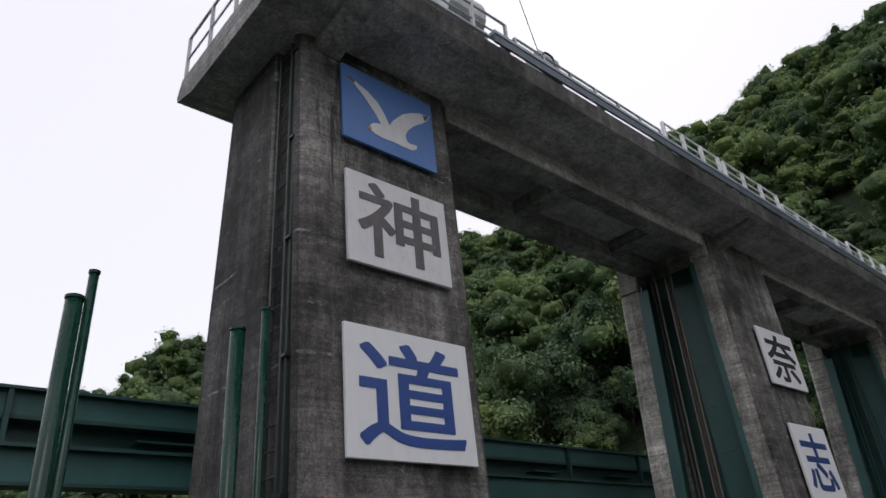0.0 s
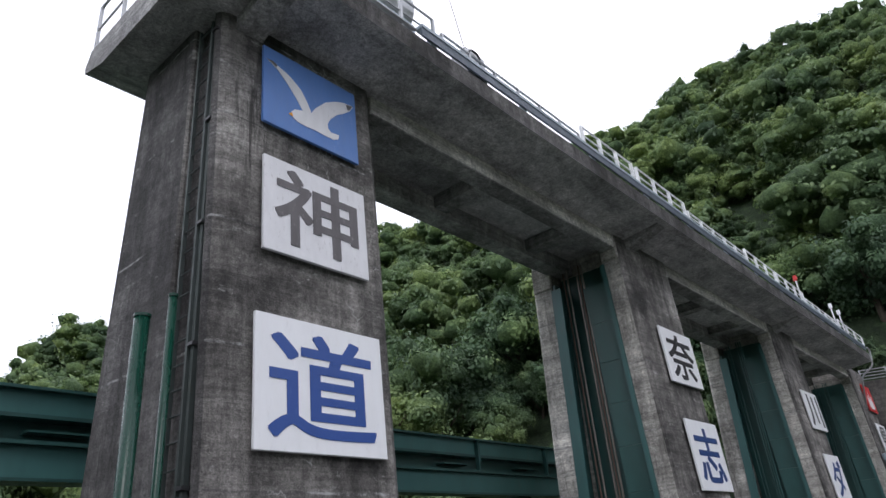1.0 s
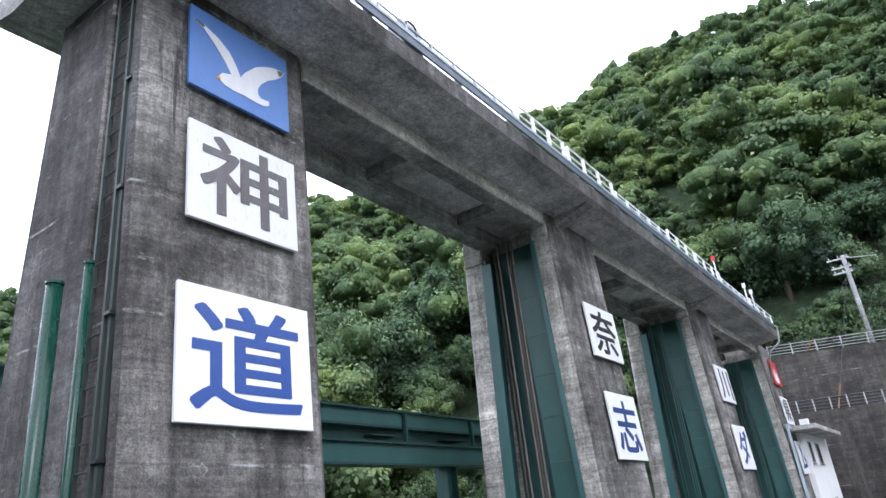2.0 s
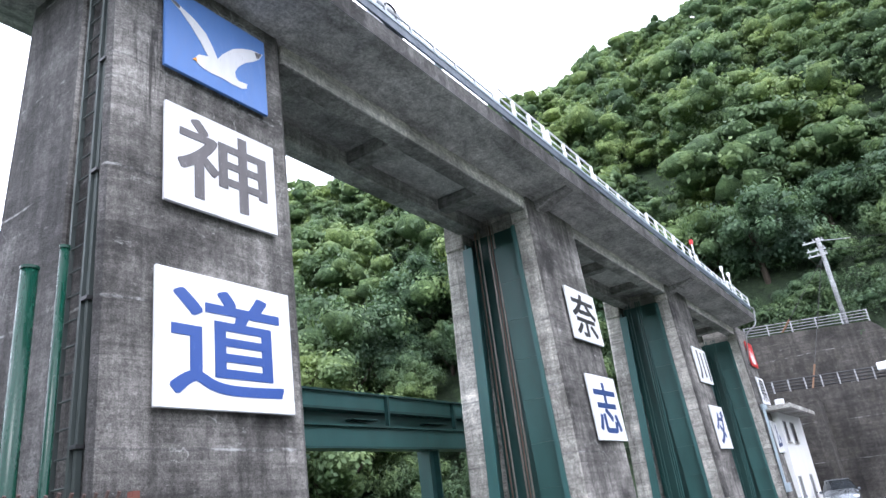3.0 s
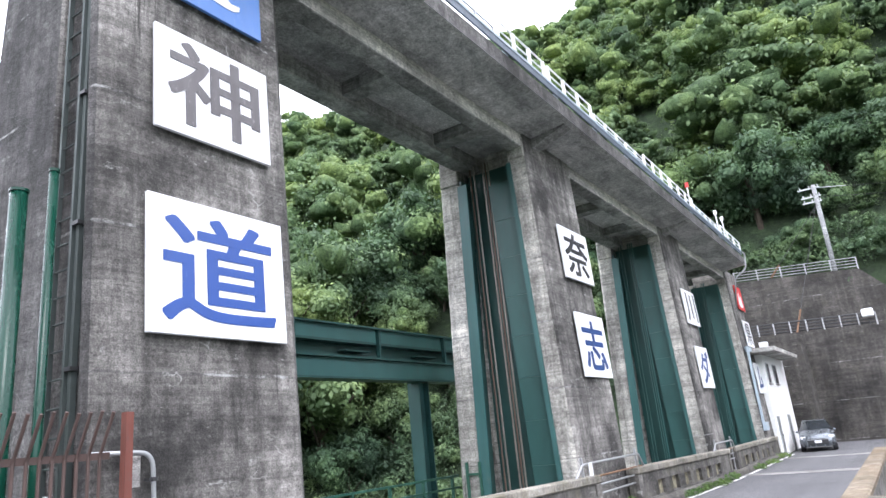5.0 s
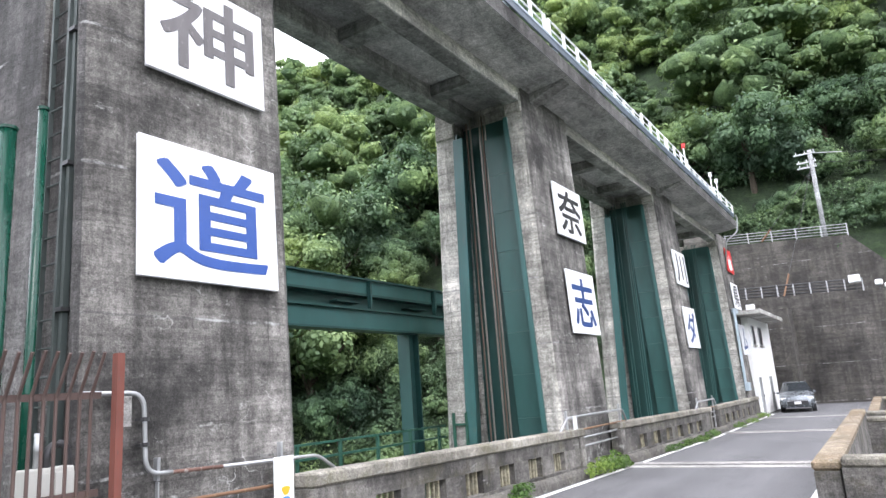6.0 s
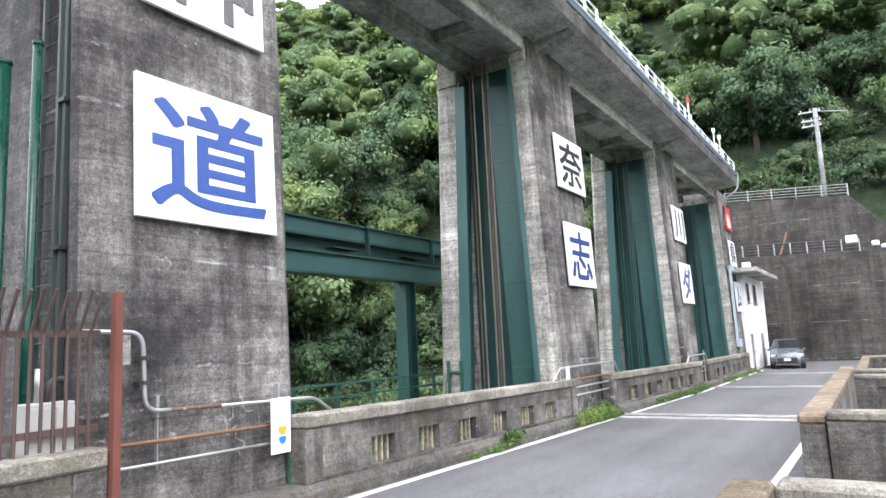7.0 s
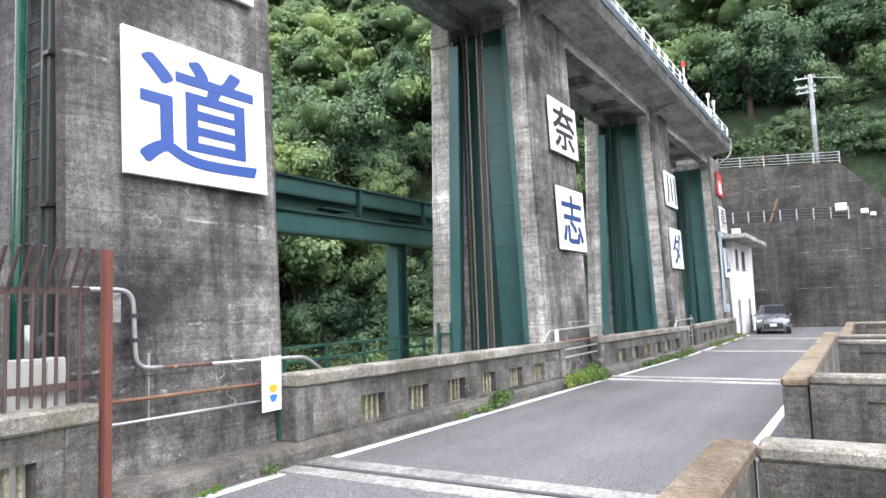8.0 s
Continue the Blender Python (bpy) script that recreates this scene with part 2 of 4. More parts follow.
M_GREEN_POLE = painted("glossy_green_paint", (0.003, 0.040, 0.025), 0.24, (0.03, 0.05, 0.04), 0.15, 3.0)
M_GREEN_POLE.node_tree.nodes["Principled BSDF"].inputs["Specular IOR Level"].default_value = 0.3
M_LADDER = painted("dark_ladder_paint", (0.045, 0.058, 0.056), 0.6, (0.07, 0.06, 0.055), 0.4, 4.0)
M_GREEN_RAIL = painted("green_rail_paint", (0.02, 0.09, 0.06), 0.5)
M_GALV = painted("galvanised_steel", (0.42, 0.43, 0.44), 0.42, (0.25, 0.22, 0.2), 0.3, 4.0, 0.55)
M_RUST = painted("rusty_bars", (0.085, 0.055, 0.048), 0.75, (0.10, 0.035, 0.015), 0.8, 6.0)
M_RED_POST = painted("red_oxide_paint", (0.155, 0.050, 0.036), 0.75, (0.09, 0.055, 0.045), 0.8, 7.0)
M_RAIL = painted("steel_rail", (0.24, 0.215, 0.19), 0.45, (0.13, 0.06, 0.03), 0.7, 6.0, 0.5)
M_RAIL_DARK = painted("rusted_rail", (0.13, 0.09, 0.07), 0.6, (0.10, 0.04, 0.02), 0.8, 6.0, 0.3)
M_YELLOW = painted("yellow_pipe_paint", (0.19, 0.105, 0.06), 0.75, (0.42, 0.35, 0.19), 1.0, 3.0)
M_PIPE_RED = painted("rusty_pipe", (0.14, 0.075, 0.058), 0.75, (0.42, 0.40, 0.38), 1.0, 4.0)
M_WHITE = painted("white_panel_paint", (0.80, 0.81, 0.83), 0.4, (0.55, 0.55, 0.56), 0.35, 4.0, 0.0, 0.05)
M_WHITE_STAINED = painted("stained_white_paint", (0.72, 0.72, 0.74), 0.5, (0.38, 0.36, 0.36), 0.75, 7.0, 0.0, 0.08)
M_SIGN_BLUE = painted("sign_blue", (0.030, 0.078, 0.29), 0.45, (0.10, 0.16, 0.40), 0.3, 5.0, 0.0, 0.08)
M_SIGN_NAVY = painted("sign_dark_blue", (0.03, 0.065, 0.20), 0.45, (0.08, 0.11, 0.25), 0.3, 5.0, 0.0, 0.08)
M_SKY_BLUE = painted("panel_blue", (0.085, 0.20, 0.50), 0.45, (0.2, 0.3, 0.6), 0.3, 4.0, 0.0, 0.08)
M_SIGN_GREY = painted("faded_black_paint", (0.13, 0.12, 0.125), 0.6, (0.4, 0.4, 0.4), 0.5, 6.0)
M_SIGN_BLACK = painted("black_paint", (0.035, 0.035, 0.04), 0.5)
M_SIGN_RED = painted("sign_red", (0.55, 0.03, 0.03), 0.5)
M_ORANGE = plain("orange_ink", (0.8, 0.36, 0.02))
M_BLUE_INK = plain("blue_ink", (0.03, 0.18, 0.62))
M_CABINET = painted("grey_cabinet_paint", (0.50, 0.50, 0.47), 0.5, (0.28, 0.25, 0.22), 0.5, 3.0, 0.0, 0.12)
M_LINE = painted("road_line_paint", (0.72, 0.72, 0.70), 0.7, (0.2, 0.2, 0.2), 0.55, 9.0, 0.0, 0.1)
M_ASPHALT = asphalt("asphalt")
M_HOUSE = painted("white_render", (0.80, 0.80, 0.79), 0.8, (0.5, 0.49, 0.47), 0.3, 2.0, 0.0, 0.06)
M_ROOF = concrete("roof_slab_concrete", (0.5, 0.49, 0.46), (0.25, 0.24, 0.22), 0.3, 0.1, 0.3)
M_DARK = plain("dark_metal", (0.03, 0.03, 0.033), 0.5)
M_SOIL = leaf_litter("forest_floor")
M_POLE = concrete("pole_concrete", (0.36, 0.37, 0.375), (0.22, 0.225, 0.23), 0.2, 0.1)
M_TRUNK = plain("bark", (0.07, 0.055, 0.042), 0.95, 0, 0.4, 5.0)
M_LEAF = leafy("broad_leaves", ((0.086, 0.136, 0.078), (0.114, 0.176, 0.096), (0.148, 0.218, 0.116)))
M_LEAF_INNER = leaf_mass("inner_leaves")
M_WEED = leafy("weed_leaves", ((0.06, 0.11, 0.035), (0.10, 0.17, 0.05), (0.16, 0.24, 0.08)))


# ---- mesh helpers ----
def finish(name, bm, material, parent=None, label="", smooth=False):
    me = bpy.data.meshes.new(name)
    bmesh.ops.recalc_face_normals(bm, faces=bm.faces)
    for f in bm.faces:
        f.smooth = smooth
    bm.to_mesh(me)
    bm.free()
    for mat in material if isinstance(material, (list, tuple)) else [material]:
        me.materials.append(mat)
    ob = new(name, me)
    if parent:
        ob.parent = parent
    if label:
        ob["label"] = label
    return ob


def part(name, bm, material, parent, label="", smooth=False):
    return finish(name, bm, material, parent, label, smooth)


def thing(name, at, label, category, group="", kind=""):
    ob = new(name)
    ob.empty_display_size = 0.2
    ob.matrix_basis = Matrix.Translation(at) if not isinstance(at, Matrix) else at
    return tagged(ob, label, category, group, kind)


def add_box(bm, lo, hi, bevel=0.0, index=0):
    x0, y0, z0 = lo
    x1, y1, z1 = hi
    vs = [bm.verts.new(p) for p in ((x0, y0, z0), (x1, y0, z0), (x1, y1, z0), (x0, y1, z0), (x0, y0, z1), (x1, y0, z1), (x1, y1, z1), (x0, y1, z1))]
    fs = [bm.faces.new([vs[i] for i in q]) for q in ((0, 3, 2, 1), (4, 5, 6, 7), (0, 1, 5, 4), (1, 2, 6, 5), (2, 3, 7, 6), (3, 0, 4, 7))]
    for f in fs:
        f.material_index = index
    if bevel:
        es = list({e for f in fs for e in f.edges})
        bmesh.ops.bevel(bm, geom=es, offset=bevel, segments=1, affect="EDGES")
    return vs


def box(lo, hi, bevel=0.0):
    bm = bmesh.new()
    add_box(bm, lo, hi, bevel)
    return bm


def add_tube(bm, points, r, sides=8, caps=True):
    """A round tube along a line of points."""
    pts = [Vector(p) for p in points]
    rings = []
    up = None
    for i, p in enumerate(pts):
        d = (pts[min(i + 1, len(pts) - 1)] - pts[max(i - 1, 0)]).normalized()
        if up is None:
            up = d.orthogonal().normalized()
        up = (up - d * up.dot(d)).normalized()
        side = d.cross(up)
        rings.append([bm.verts.new(p + r * (math.cos(a) * up + math.sin(a) * side)) for a in (2 * math.pi * k / sides for k in range(sides))])
    for a, b in zip(rings, rings[1:]):
        for k in range(sides):
            bm.faces.new((a[k], a[(k + 1) % sides], b[(k + 1) % sides], b[k]))
    if caps:
        bm.faces.new(rings[0][::-1])
        bm.faces.new(rings[-1])


def tube(points, r, sides=8):
    bm = bmesh.new()
    add_tube(bm, points, r, sides)
    return bm


def arc_points(points, radius, steps=5):
    """A line of points with its corners rounded."""
    pts = [Vector(p) for p in points]
    out = [pts[0]]
    for a, b, c in zip(pts, pts[1:], pts[2:]):
        p, q = b + (a - b).normalized() * radius, b + (c - b).normalized() * radius
        for k in range(steps + 1):
            t = k / steps
            out.append(p * (1 - t) ** 2 + b * 2 * t * (1 - t) + q * t * t)
    return out + [pts[-1]]


def prism(outline, depth, axis="z"):
    """An outline of (u, v) pairs pushed from 0 to depth."""
    bm = bmesh.new()
    put = {"z": lambda u, v, w: (u, v, w), "y": lambda u, v, w: (u, w, v), "x": lambda u, v, w: (w, u, v)}[axis]
    a = [bm.verts.new(put(u, v, 0)) for u, v in outline]
    b = [bm.verts.new(put(u, v, depth)) for u, v in outline]
    bm.faces.new(a[::-1])
    bm.faces.new(b)
    for k in range(len(a)):
        bm.faces.new((a[k], a[(k + 1) % len(a)], b[(k + 1) % len(a)], b[k]))
    return bm


def road_z(x):
    x = min(max(x, 5.0), 41.0)
    return 0.22 - 0.017 * (min(x, 25.0) - 5.0) - 0.005 * (max(x, 25.0) - 25.0)


BATTER = 0.035


def face_y(z):
    """The leaning front of the piers."""
    return BATTER * (z - 5.05)


# ---- ground: one valley sheet that rises to wooded ridges ----
RIDGE = ((-180, 14), (-120, 10), (-70, 16), (-25, 32.3), (-5, 32.0), (6, 32.6), (12, 32.5), (16, 31.5), (19, 30.9), (25, 31.2), (34, 28.8), (42, 26.2), (46, 24.4), (58, 20.5), (67, 16.9), (69.5, 17.2), (73, 14.0), (76, 13.1), (84, 12.4), (95, 12), (120, 14), (150, 16), (180, 18))
FOOT = ((-180, 60, -6), (-60, 50, -6), (-25, 54, 7.5), (8, 54, 8.5), (13, 51, 5), (20, 46, 0), (28, 42, -4), (45, 40, -6), (70, 46, -6), (100, 60, -6), (180, 60, -6))
CREST = ((-180, 220), (-30, 150), (30, 150), (50, 165), (75, 200), (120, 240), (180, 220))
HUB = Vector((-1.4, -6.4, 1.9))


def table(rows, a, col=1):
    for p, q in zip(rows, rows[1:]):
        if p[0] <= a <= q[0]:
            k = (a - p[0]) / (q[0] - p[0])
            k = k * k * (3 - 2 * k)
            return p[col] + (q[col] - p[col]) * k
    return rows[-1][col]


def terrain(az, r):
    """Height of the valley side at an azimuth from the crossing and a distance."""
    r0, z0, rc = table(FOOT, az), table(FOOT, az, 2), table(CREST, az)
    zc = HUB.z + rc * math.tan(radians(table(RIDGE, az)))
    if r < r0:
        k = max(0.0, min(1.0, (r - r0 + 6) / 6))
        return -8 + (z0 + 8) * k * k
    rough = 3.0 * noise.noise((r * 0.03, az * 0.07, 1.7)) * min(1, (r - r0) / 30)
    if r <= rc:
        k = (r - r0) / (rc - r0)
        return z0 + (zc - z0) * (k + 0.04 * math.sin(math.pi * k)) + rough
    return zc - (r - rc) * 0.25 + rough


bm = bmesh.new()
azs = [-180 + 3 * k for k in range(121)]
radii = [2, 20, 34, 40, 44, 47, 49, 51, 53, 56, 60, 66, 74, 84, 96, 110, 126, 140, 150, 165, 185, 210, 240, 300, 600, 2000]
grid = []
for a in azs[:-1]:
    ca, sa = math.cos(radians(a)), math.sin(radians(a))
    grid.append([bm.verts.new((HUB.x + r * ca, HUB.y + r * sa, terrain(a, r))) for r in radii])
for i in range(len(grid)):
    a, b = grid[i], grid[(i + 1) % len(grid)]
    for k in range(len(radii) - 1):
        bm.faces.new((a[k], a[k + 1], b[k + 1], b[k]))
mid = bm.verts.new((HUB.x, HUB.y, -8))
for i in range(len(grid)):
    bm.faces.new((mid, grid[i][0], grid[(i + 1) % len(grid)][0]))
tagged(finish("ground", bm, M_SOIL, smooth=True), "dark forest soil of the steep valley sides", "ground", kind="structure")

# ---- road over the crest ----
STATIONS = [-40, -10, 0, 5, 10, 15, 20, 25, 30, 34, 38, 41, 44, 52]


def strip(y0, y1, top, bottom, stations):
    """A long body that follows the road's fall."""
    bm = bmesh.new()
    rows = []
    for x in stations:
        z = road_z(x)
        rows.append([bm.verts.new((x, y0, z + bottom)), bm.verts.new((x, y1, z + bottom)), bm.verts.new((x, y1, z + top)), bm.verts.new((x, y0, z + top))])
    for a, b in zip(rows, rows[1:]):
        for k in range(4):
            bm.faces.new((a[k], a[(k + 1) % 4], b[(k + 1) % 4], b[k]))
    bm.faces.new(rows[0])
    bm.faces.new(rows[-1][::-1])
    return bm


road = tagged(finish("road", strip(-9.5, 0.3, 0.0, -1.4, STATIONS), M_ASPHALT), "grey asphalt road along the dam crest", "road", kind="structure")
yard = tagged(finish("road_end", box((37.5, -22, -1.5), (52, -9.505, -0.205)), M_ASPHALT), "asphalt turning space before the retaining wall", "road", kind="structure")

for name, y0, y1, cuts in (("edge_line", -0.80, -0.67, ((-20, 4.12), (5.02, 15.0), (16.4, 26.7), (27.8, 40.0))), ("edge_line", -5.17, -5.04, ((-20, 4.1), (5.02, 15.0), (16.4, 26.7)))):
    for x0, x1 in cuts:
        st = [x0] + [s for s in STATIONS if x0 < s < x1] + [x1]
        tagged(finish(name, strip(y0, y1, 0.005, -0.01, st), M_LINE), "worn white painted line on asphalt", "road line", "road lines", "structure")
for x0, gap in ((4.2, 0.82), (15.1, 1.2), (26.8, 0.9), (36.0, 0.8)):
    for d in (0.0, gap * 0.55):
        z = road_z(x0)
        tagged(finish("road_joint", box((x0 + d, -5.40, z - 0.05), (x0 + d + gap * 0.36, -0.60, z + 0.006)), M_JOINT), "pale concrete strip of a bridge expansion joint", "road joint", "road joints", "structure")
    tagged(finish("joint_gap", box((x0 + gap * 0.40, -5.40, z - 0.05), (x0 + gap * 0.47, -0.60, z + 0.004)), M_DARK), "dark rubber seal between joint strips", "road joint", "joint seals", "structure")

# kerb along the piers
bm = bmesh.new()
rows = []
xs = [-8 + 0.5 * k for k in range(93)]
for x in xs:
    z = road_z(x)
    w = 0.012 * noise.noise((x * 1.7, 0, 0))
    prof = ((-0.59 + w, -0.3), (-0.59 + w, 0.13), (-0.56 + w, 0.19 + w), (-0.51, 0.225 + w), (-0.12, 0.24), (-0.12, -0.3))
    rows.append([bm.verts.new((x, y, z + h)) for y, h in prof])
for a, b in zip(rows, rows[1:]):
    for k in range(len(a)):
        bm.faces.new((a[k], a[(k + 1) % len(a)], b[(k + 1) % len(a)], b[k]))
tagged(finish("kerb", bm, M_CURB), "worn concrete kerb with moss beside the road", "kerb", kind="structure")


# ---- piers ----
def loft(rings):
    bm = bmesh.new()
    vs = [[bm.verts.new(p) for p in r] for r in rings]
    for a, b in zip(vs, vs[1:]):
        for k in range(len(a)):
            bm.faces.new((a[k], a[(k + 1) % len(a)], b[(k + 1) % len(a)], b[k]))
    bm.faces.new(vs[0][::-1])
    bm.faces.new(vs[-1])
    return bm


# All but front faces take the second concrete: paler, or shade-darkened on the end pier.
def side_tones(bm):
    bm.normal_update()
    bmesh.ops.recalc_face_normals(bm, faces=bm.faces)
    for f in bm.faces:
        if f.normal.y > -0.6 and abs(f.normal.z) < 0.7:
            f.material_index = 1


def pier_rings(plan, levels):
    return [[(x, (y + face_y(z)) if lean == 1 else (y - face_y(z) * (0.9 if lean == 2 else 2.0) if lean > 1 else y), z) for x, y, lean in plan] for z in levels]


# the end pier, with a ladder in its side groove
pier = thing("dam_pier", (0, 0, 0), "tall stained grey concrete dam pier with sign panels", "dam pier", "dam piers")
plan = [(4.72, 0, 1), (4.88, 0.12, 1), (4.88, 2.58, 3), (2.20, 2.58, 3), (2.07, 2.53, 3), (2.02, 2.41, 3), (2.02, 0.79, 0), (2.05, 0.76, 0), (2.15, 0.76, 0), (2.15, 0.17, 1), (2.065, 0.16, 1), (2.065, 0.12, 1), (2.10, 0.06, 1), (2.19, 0.018, 1), (2.33, 0.0, 1)]
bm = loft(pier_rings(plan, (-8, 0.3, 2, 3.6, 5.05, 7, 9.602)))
side_tones(bm)
part("body", bm, [M_PIER, M_PIER_END_SHADED], pier)
part("mortar_patch", box((2.46, face_y(2.15) - 0.012, 1.96), (2.60, face_y(2.15) + 0.03, 2.25), 0.004), M_JOINT, pier, "pale mortar repair patch")
bm = bmesh.new()
for y in (0.35, 0.66):
    add_box(bm, (2.045, y - 0.02, 0.6), (2.095, y + 0.02, 9.3))
part("ladder_rail", bm, M_LADDER, pier, "dark weathered steel ladder rails")
for k in range(31):
    part("rung", tube([(2.07, 0.35, 0.8 + 0.28 * k), (2.07, 0.66, 0.8 + 0.28 * k)], 0.012, 6), M_LADDER, pier)
for k in range(6):
    part("cable_clip", box((2.04, 0.22, 1.6 + 1.5 * k), (2.148, 0.33, 1.64 + 1.5 * k)), M_DARK, pier)
part("cable_duct", box((2.075, 0.25, 0.5), (2.135, 0.31, 9.3)), M_LADDER, pier, "dark cable duct")

# the gate piers, with steel-lined gate grooves
def build_gate_pier(dx, back, rail_mats):
    gate_pier = thing("dam_pier", (dx, 0, 0), "tall concrete dam pier with green steel gate groove", "dam pier", "dam piers")
    plan = [(4.42, 0, 1), (4.60, 0.1, 1), (4.60, 0.47, 1), (3.70, 0.47, 1), (3.70, 2.29, 2), (4.60, 2.29, 2), (4.60, back - 0.13, 2), (4.50, back, 2), (1.70, back, 2), (1.60, back - 0.1, 2), (1.60, 2.29, 2), (2.14, 2.29, 2), (2.14, 0.47, 1), (1.60, 0.47, 1), (1.60, 0.05, 1), (1.64, 0, 1)]
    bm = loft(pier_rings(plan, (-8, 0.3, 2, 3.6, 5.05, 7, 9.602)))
    side_tones(bm)
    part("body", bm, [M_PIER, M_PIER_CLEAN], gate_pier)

    def leaning(name, x0, x1, ya, yb, z0, z1, lean, mat, label="", bevel=0.0):
        """A plate of the groove that leans with the pier's front (1) or back (2)."""
        bm = box((x0, ya, z0), (x1, yb, z1), bevel)
        for v in bm.verts:
            v.co.y += face_y(v.co.z) if lean == 1 else -0.9 * face_y(v.co.z)
        return part(name, bm, mat, gate_pier, label)

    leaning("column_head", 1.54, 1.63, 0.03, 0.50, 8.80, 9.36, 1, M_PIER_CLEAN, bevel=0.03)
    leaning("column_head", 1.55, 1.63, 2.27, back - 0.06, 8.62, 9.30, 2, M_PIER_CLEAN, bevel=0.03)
    part("groove_lining", box((2.09, 0.62, -6), (2.13, 2.14, 8.95)), M_GREEN, gate_pier, "dark green steel lining")
    leaning("guide_flange", 1.56, 1.61, 2.02, 2.30, -6, 8.55, 2, M_GREEN_LIGHT, "teal painted steel flange")
    leaning("guide_flange", 1.56, 1.61, 0.45, 0.56, -6, 8.75, 1, M_GREEN_LIGHT, "teal painted steel flange")
    leaning("guide_web", 1.611, 2.085, 2.20, 2.26, -6, 8.7, 2, M_GREEN)
    leaning("guide_web", 1.611, 2.085, 0.49, 0.55, -6, 8.7, 1, M_GREEN)
    for k in range(9):
        leaning("groove_plate", 1.79, 1.85, 0.56, 1.26, -0.6 + 1.0 * k, 0.396 + 1.0 * k, 1, M_GREEN, "green painted steel plate", 0.003)
    for y, mat in zip((1.36, 1.44, 1.52, 1.80, 1.91), rail_mats):
        part("guide_rail", box((1.81, y - 0.016, -6), (1.86, y + 0.016, 9.1), 0.006), mat, gate_pier, "worn steel guide rail")


for dx, back, mats in ((11.5, 2.90, (M_RAIL, M_RAIL_DARK, M_RAIL, M_RAIL, M_RAIL_DARK)), (23.0, 2.90, (M_GREEN_LIGHT, M_GREEN, M_GREEN, M_GREEN, M_GREEN)), (34.85, 2.90, (M_GREEN_LIGHT, M_GREEN, M_GREEN, M_GREEN, M_GREEN))):
    build_gate_pier(dx, back, mats)

# ---- operating deck ----
DECK0, DECK1 = 1.38, 36.4
deck = thing("operating_deck", (0, 0, 0), "stained concrete operating deck on beams above the gates", "bridge deck", kind="structure")
bm = prism(((-0.96, 9.56), (0.15, 9.42), (2.30, 9.42), (2.93, 9.60), (2.95, 9.72), (2.80, 9.98), (-0.90, 9.98), (-0.96, 9.94)), DECK1 - DECK0, "x")
bmesh.ops.translate(bm, verts=bm.verts, vec=(DECK0, 0, 0))
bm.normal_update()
# The slab's front face takes the darker edge concrete.
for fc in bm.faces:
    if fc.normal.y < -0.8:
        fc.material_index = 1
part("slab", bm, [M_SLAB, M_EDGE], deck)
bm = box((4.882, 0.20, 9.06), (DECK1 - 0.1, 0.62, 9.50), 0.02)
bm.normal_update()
# Underside shade is put into the colour: downward faces take the darker deck concrete.
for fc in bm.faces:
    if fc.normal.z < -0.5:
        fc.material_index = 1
part("front_beam", bm, [M_BEAM_LIT, M_DECK], deck)
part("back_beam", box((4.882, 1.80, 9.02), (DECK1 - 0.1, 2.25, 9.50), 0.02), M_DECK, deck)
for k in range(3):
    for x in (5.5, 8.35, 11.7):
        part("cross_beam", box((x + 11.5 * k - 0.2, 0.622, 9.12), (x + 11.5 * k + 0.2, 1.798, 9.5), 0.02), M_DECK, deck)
for x in (2.3, 13.6, 25.1):
    bm = prism(((-0.80, 9.52), (0.14, 9.18), (0.30, 9.18), (0.30, 9.55), (-0.80, 9.70)), 0.42, "x")
    bmesh.ops.translate(bm, verts=bm.verts, vec=(x, 0, 0))
    part("bracket", bm, M_DECK, deck)


# ---- signs ----
def glyph(ch, size, material, parent, cx, cz, thick, bold):
    """A painted character centred on a panel."""
    cu = bpy.data.curves.new("character", "FONT")
    cu.body = ch
    cu.size = 1.0
    cu.extrude = 0.004
    tmp = bpy.data.objects.new("character", cu)
    scene.collection.objects.link(tmp)
    bpy.context.view_layer.update()
    thin = bpy.data.meshes.new_from_object(tmp.evaluated_get(bpy.context.evaluated_depsgraph_get()))
    bpy.data.objects.remove(tmp)
    # heavier strokes: the same outline laid over itself with small shifts
    co = np.array([v.co[:] for v in thin.vertices])
    shifts = [(0, 0)] + [(bold * a, bold * b) for a in (-1, 0, 1) for b in (-1, 0, 1) if a or b]
    vs = np.concatenate([co + np.array([a, b, 0.0006 * k]) for k, (a, b) in enumerate(shifts)])
    fs = [[i + len(co) * k for i in p.vertices] for k in range(len(shifts)) for p in thin.polygons]
    me = bpy.data.meshes.new("character")
    me.from_pydata(vs.tolist(), [], fs)
    bpy.data.meshes.remove(thin)
    co = np.array([v.co[:] for v in me.vertices])
    lo, hi = co.min(0), co.max(0)
    sx, sz = size
    for v in me.vertices:
        u = ((v.co.x - lo[0]) / (hi[0] - lo[0]) - 0.5) * sx
        w = ((v.co.y - lo[1]) / (hi[1] - lo[1]) - 0.5) * sz
        v.co = (cx + u, -thick - 0.002 - (v.co.z + 0.004) * 0.5, cz + w)
    me.materials.clear()
    me.materials.append(material)
    ob = new("character", me)
    ob.parent = parent
    return ob


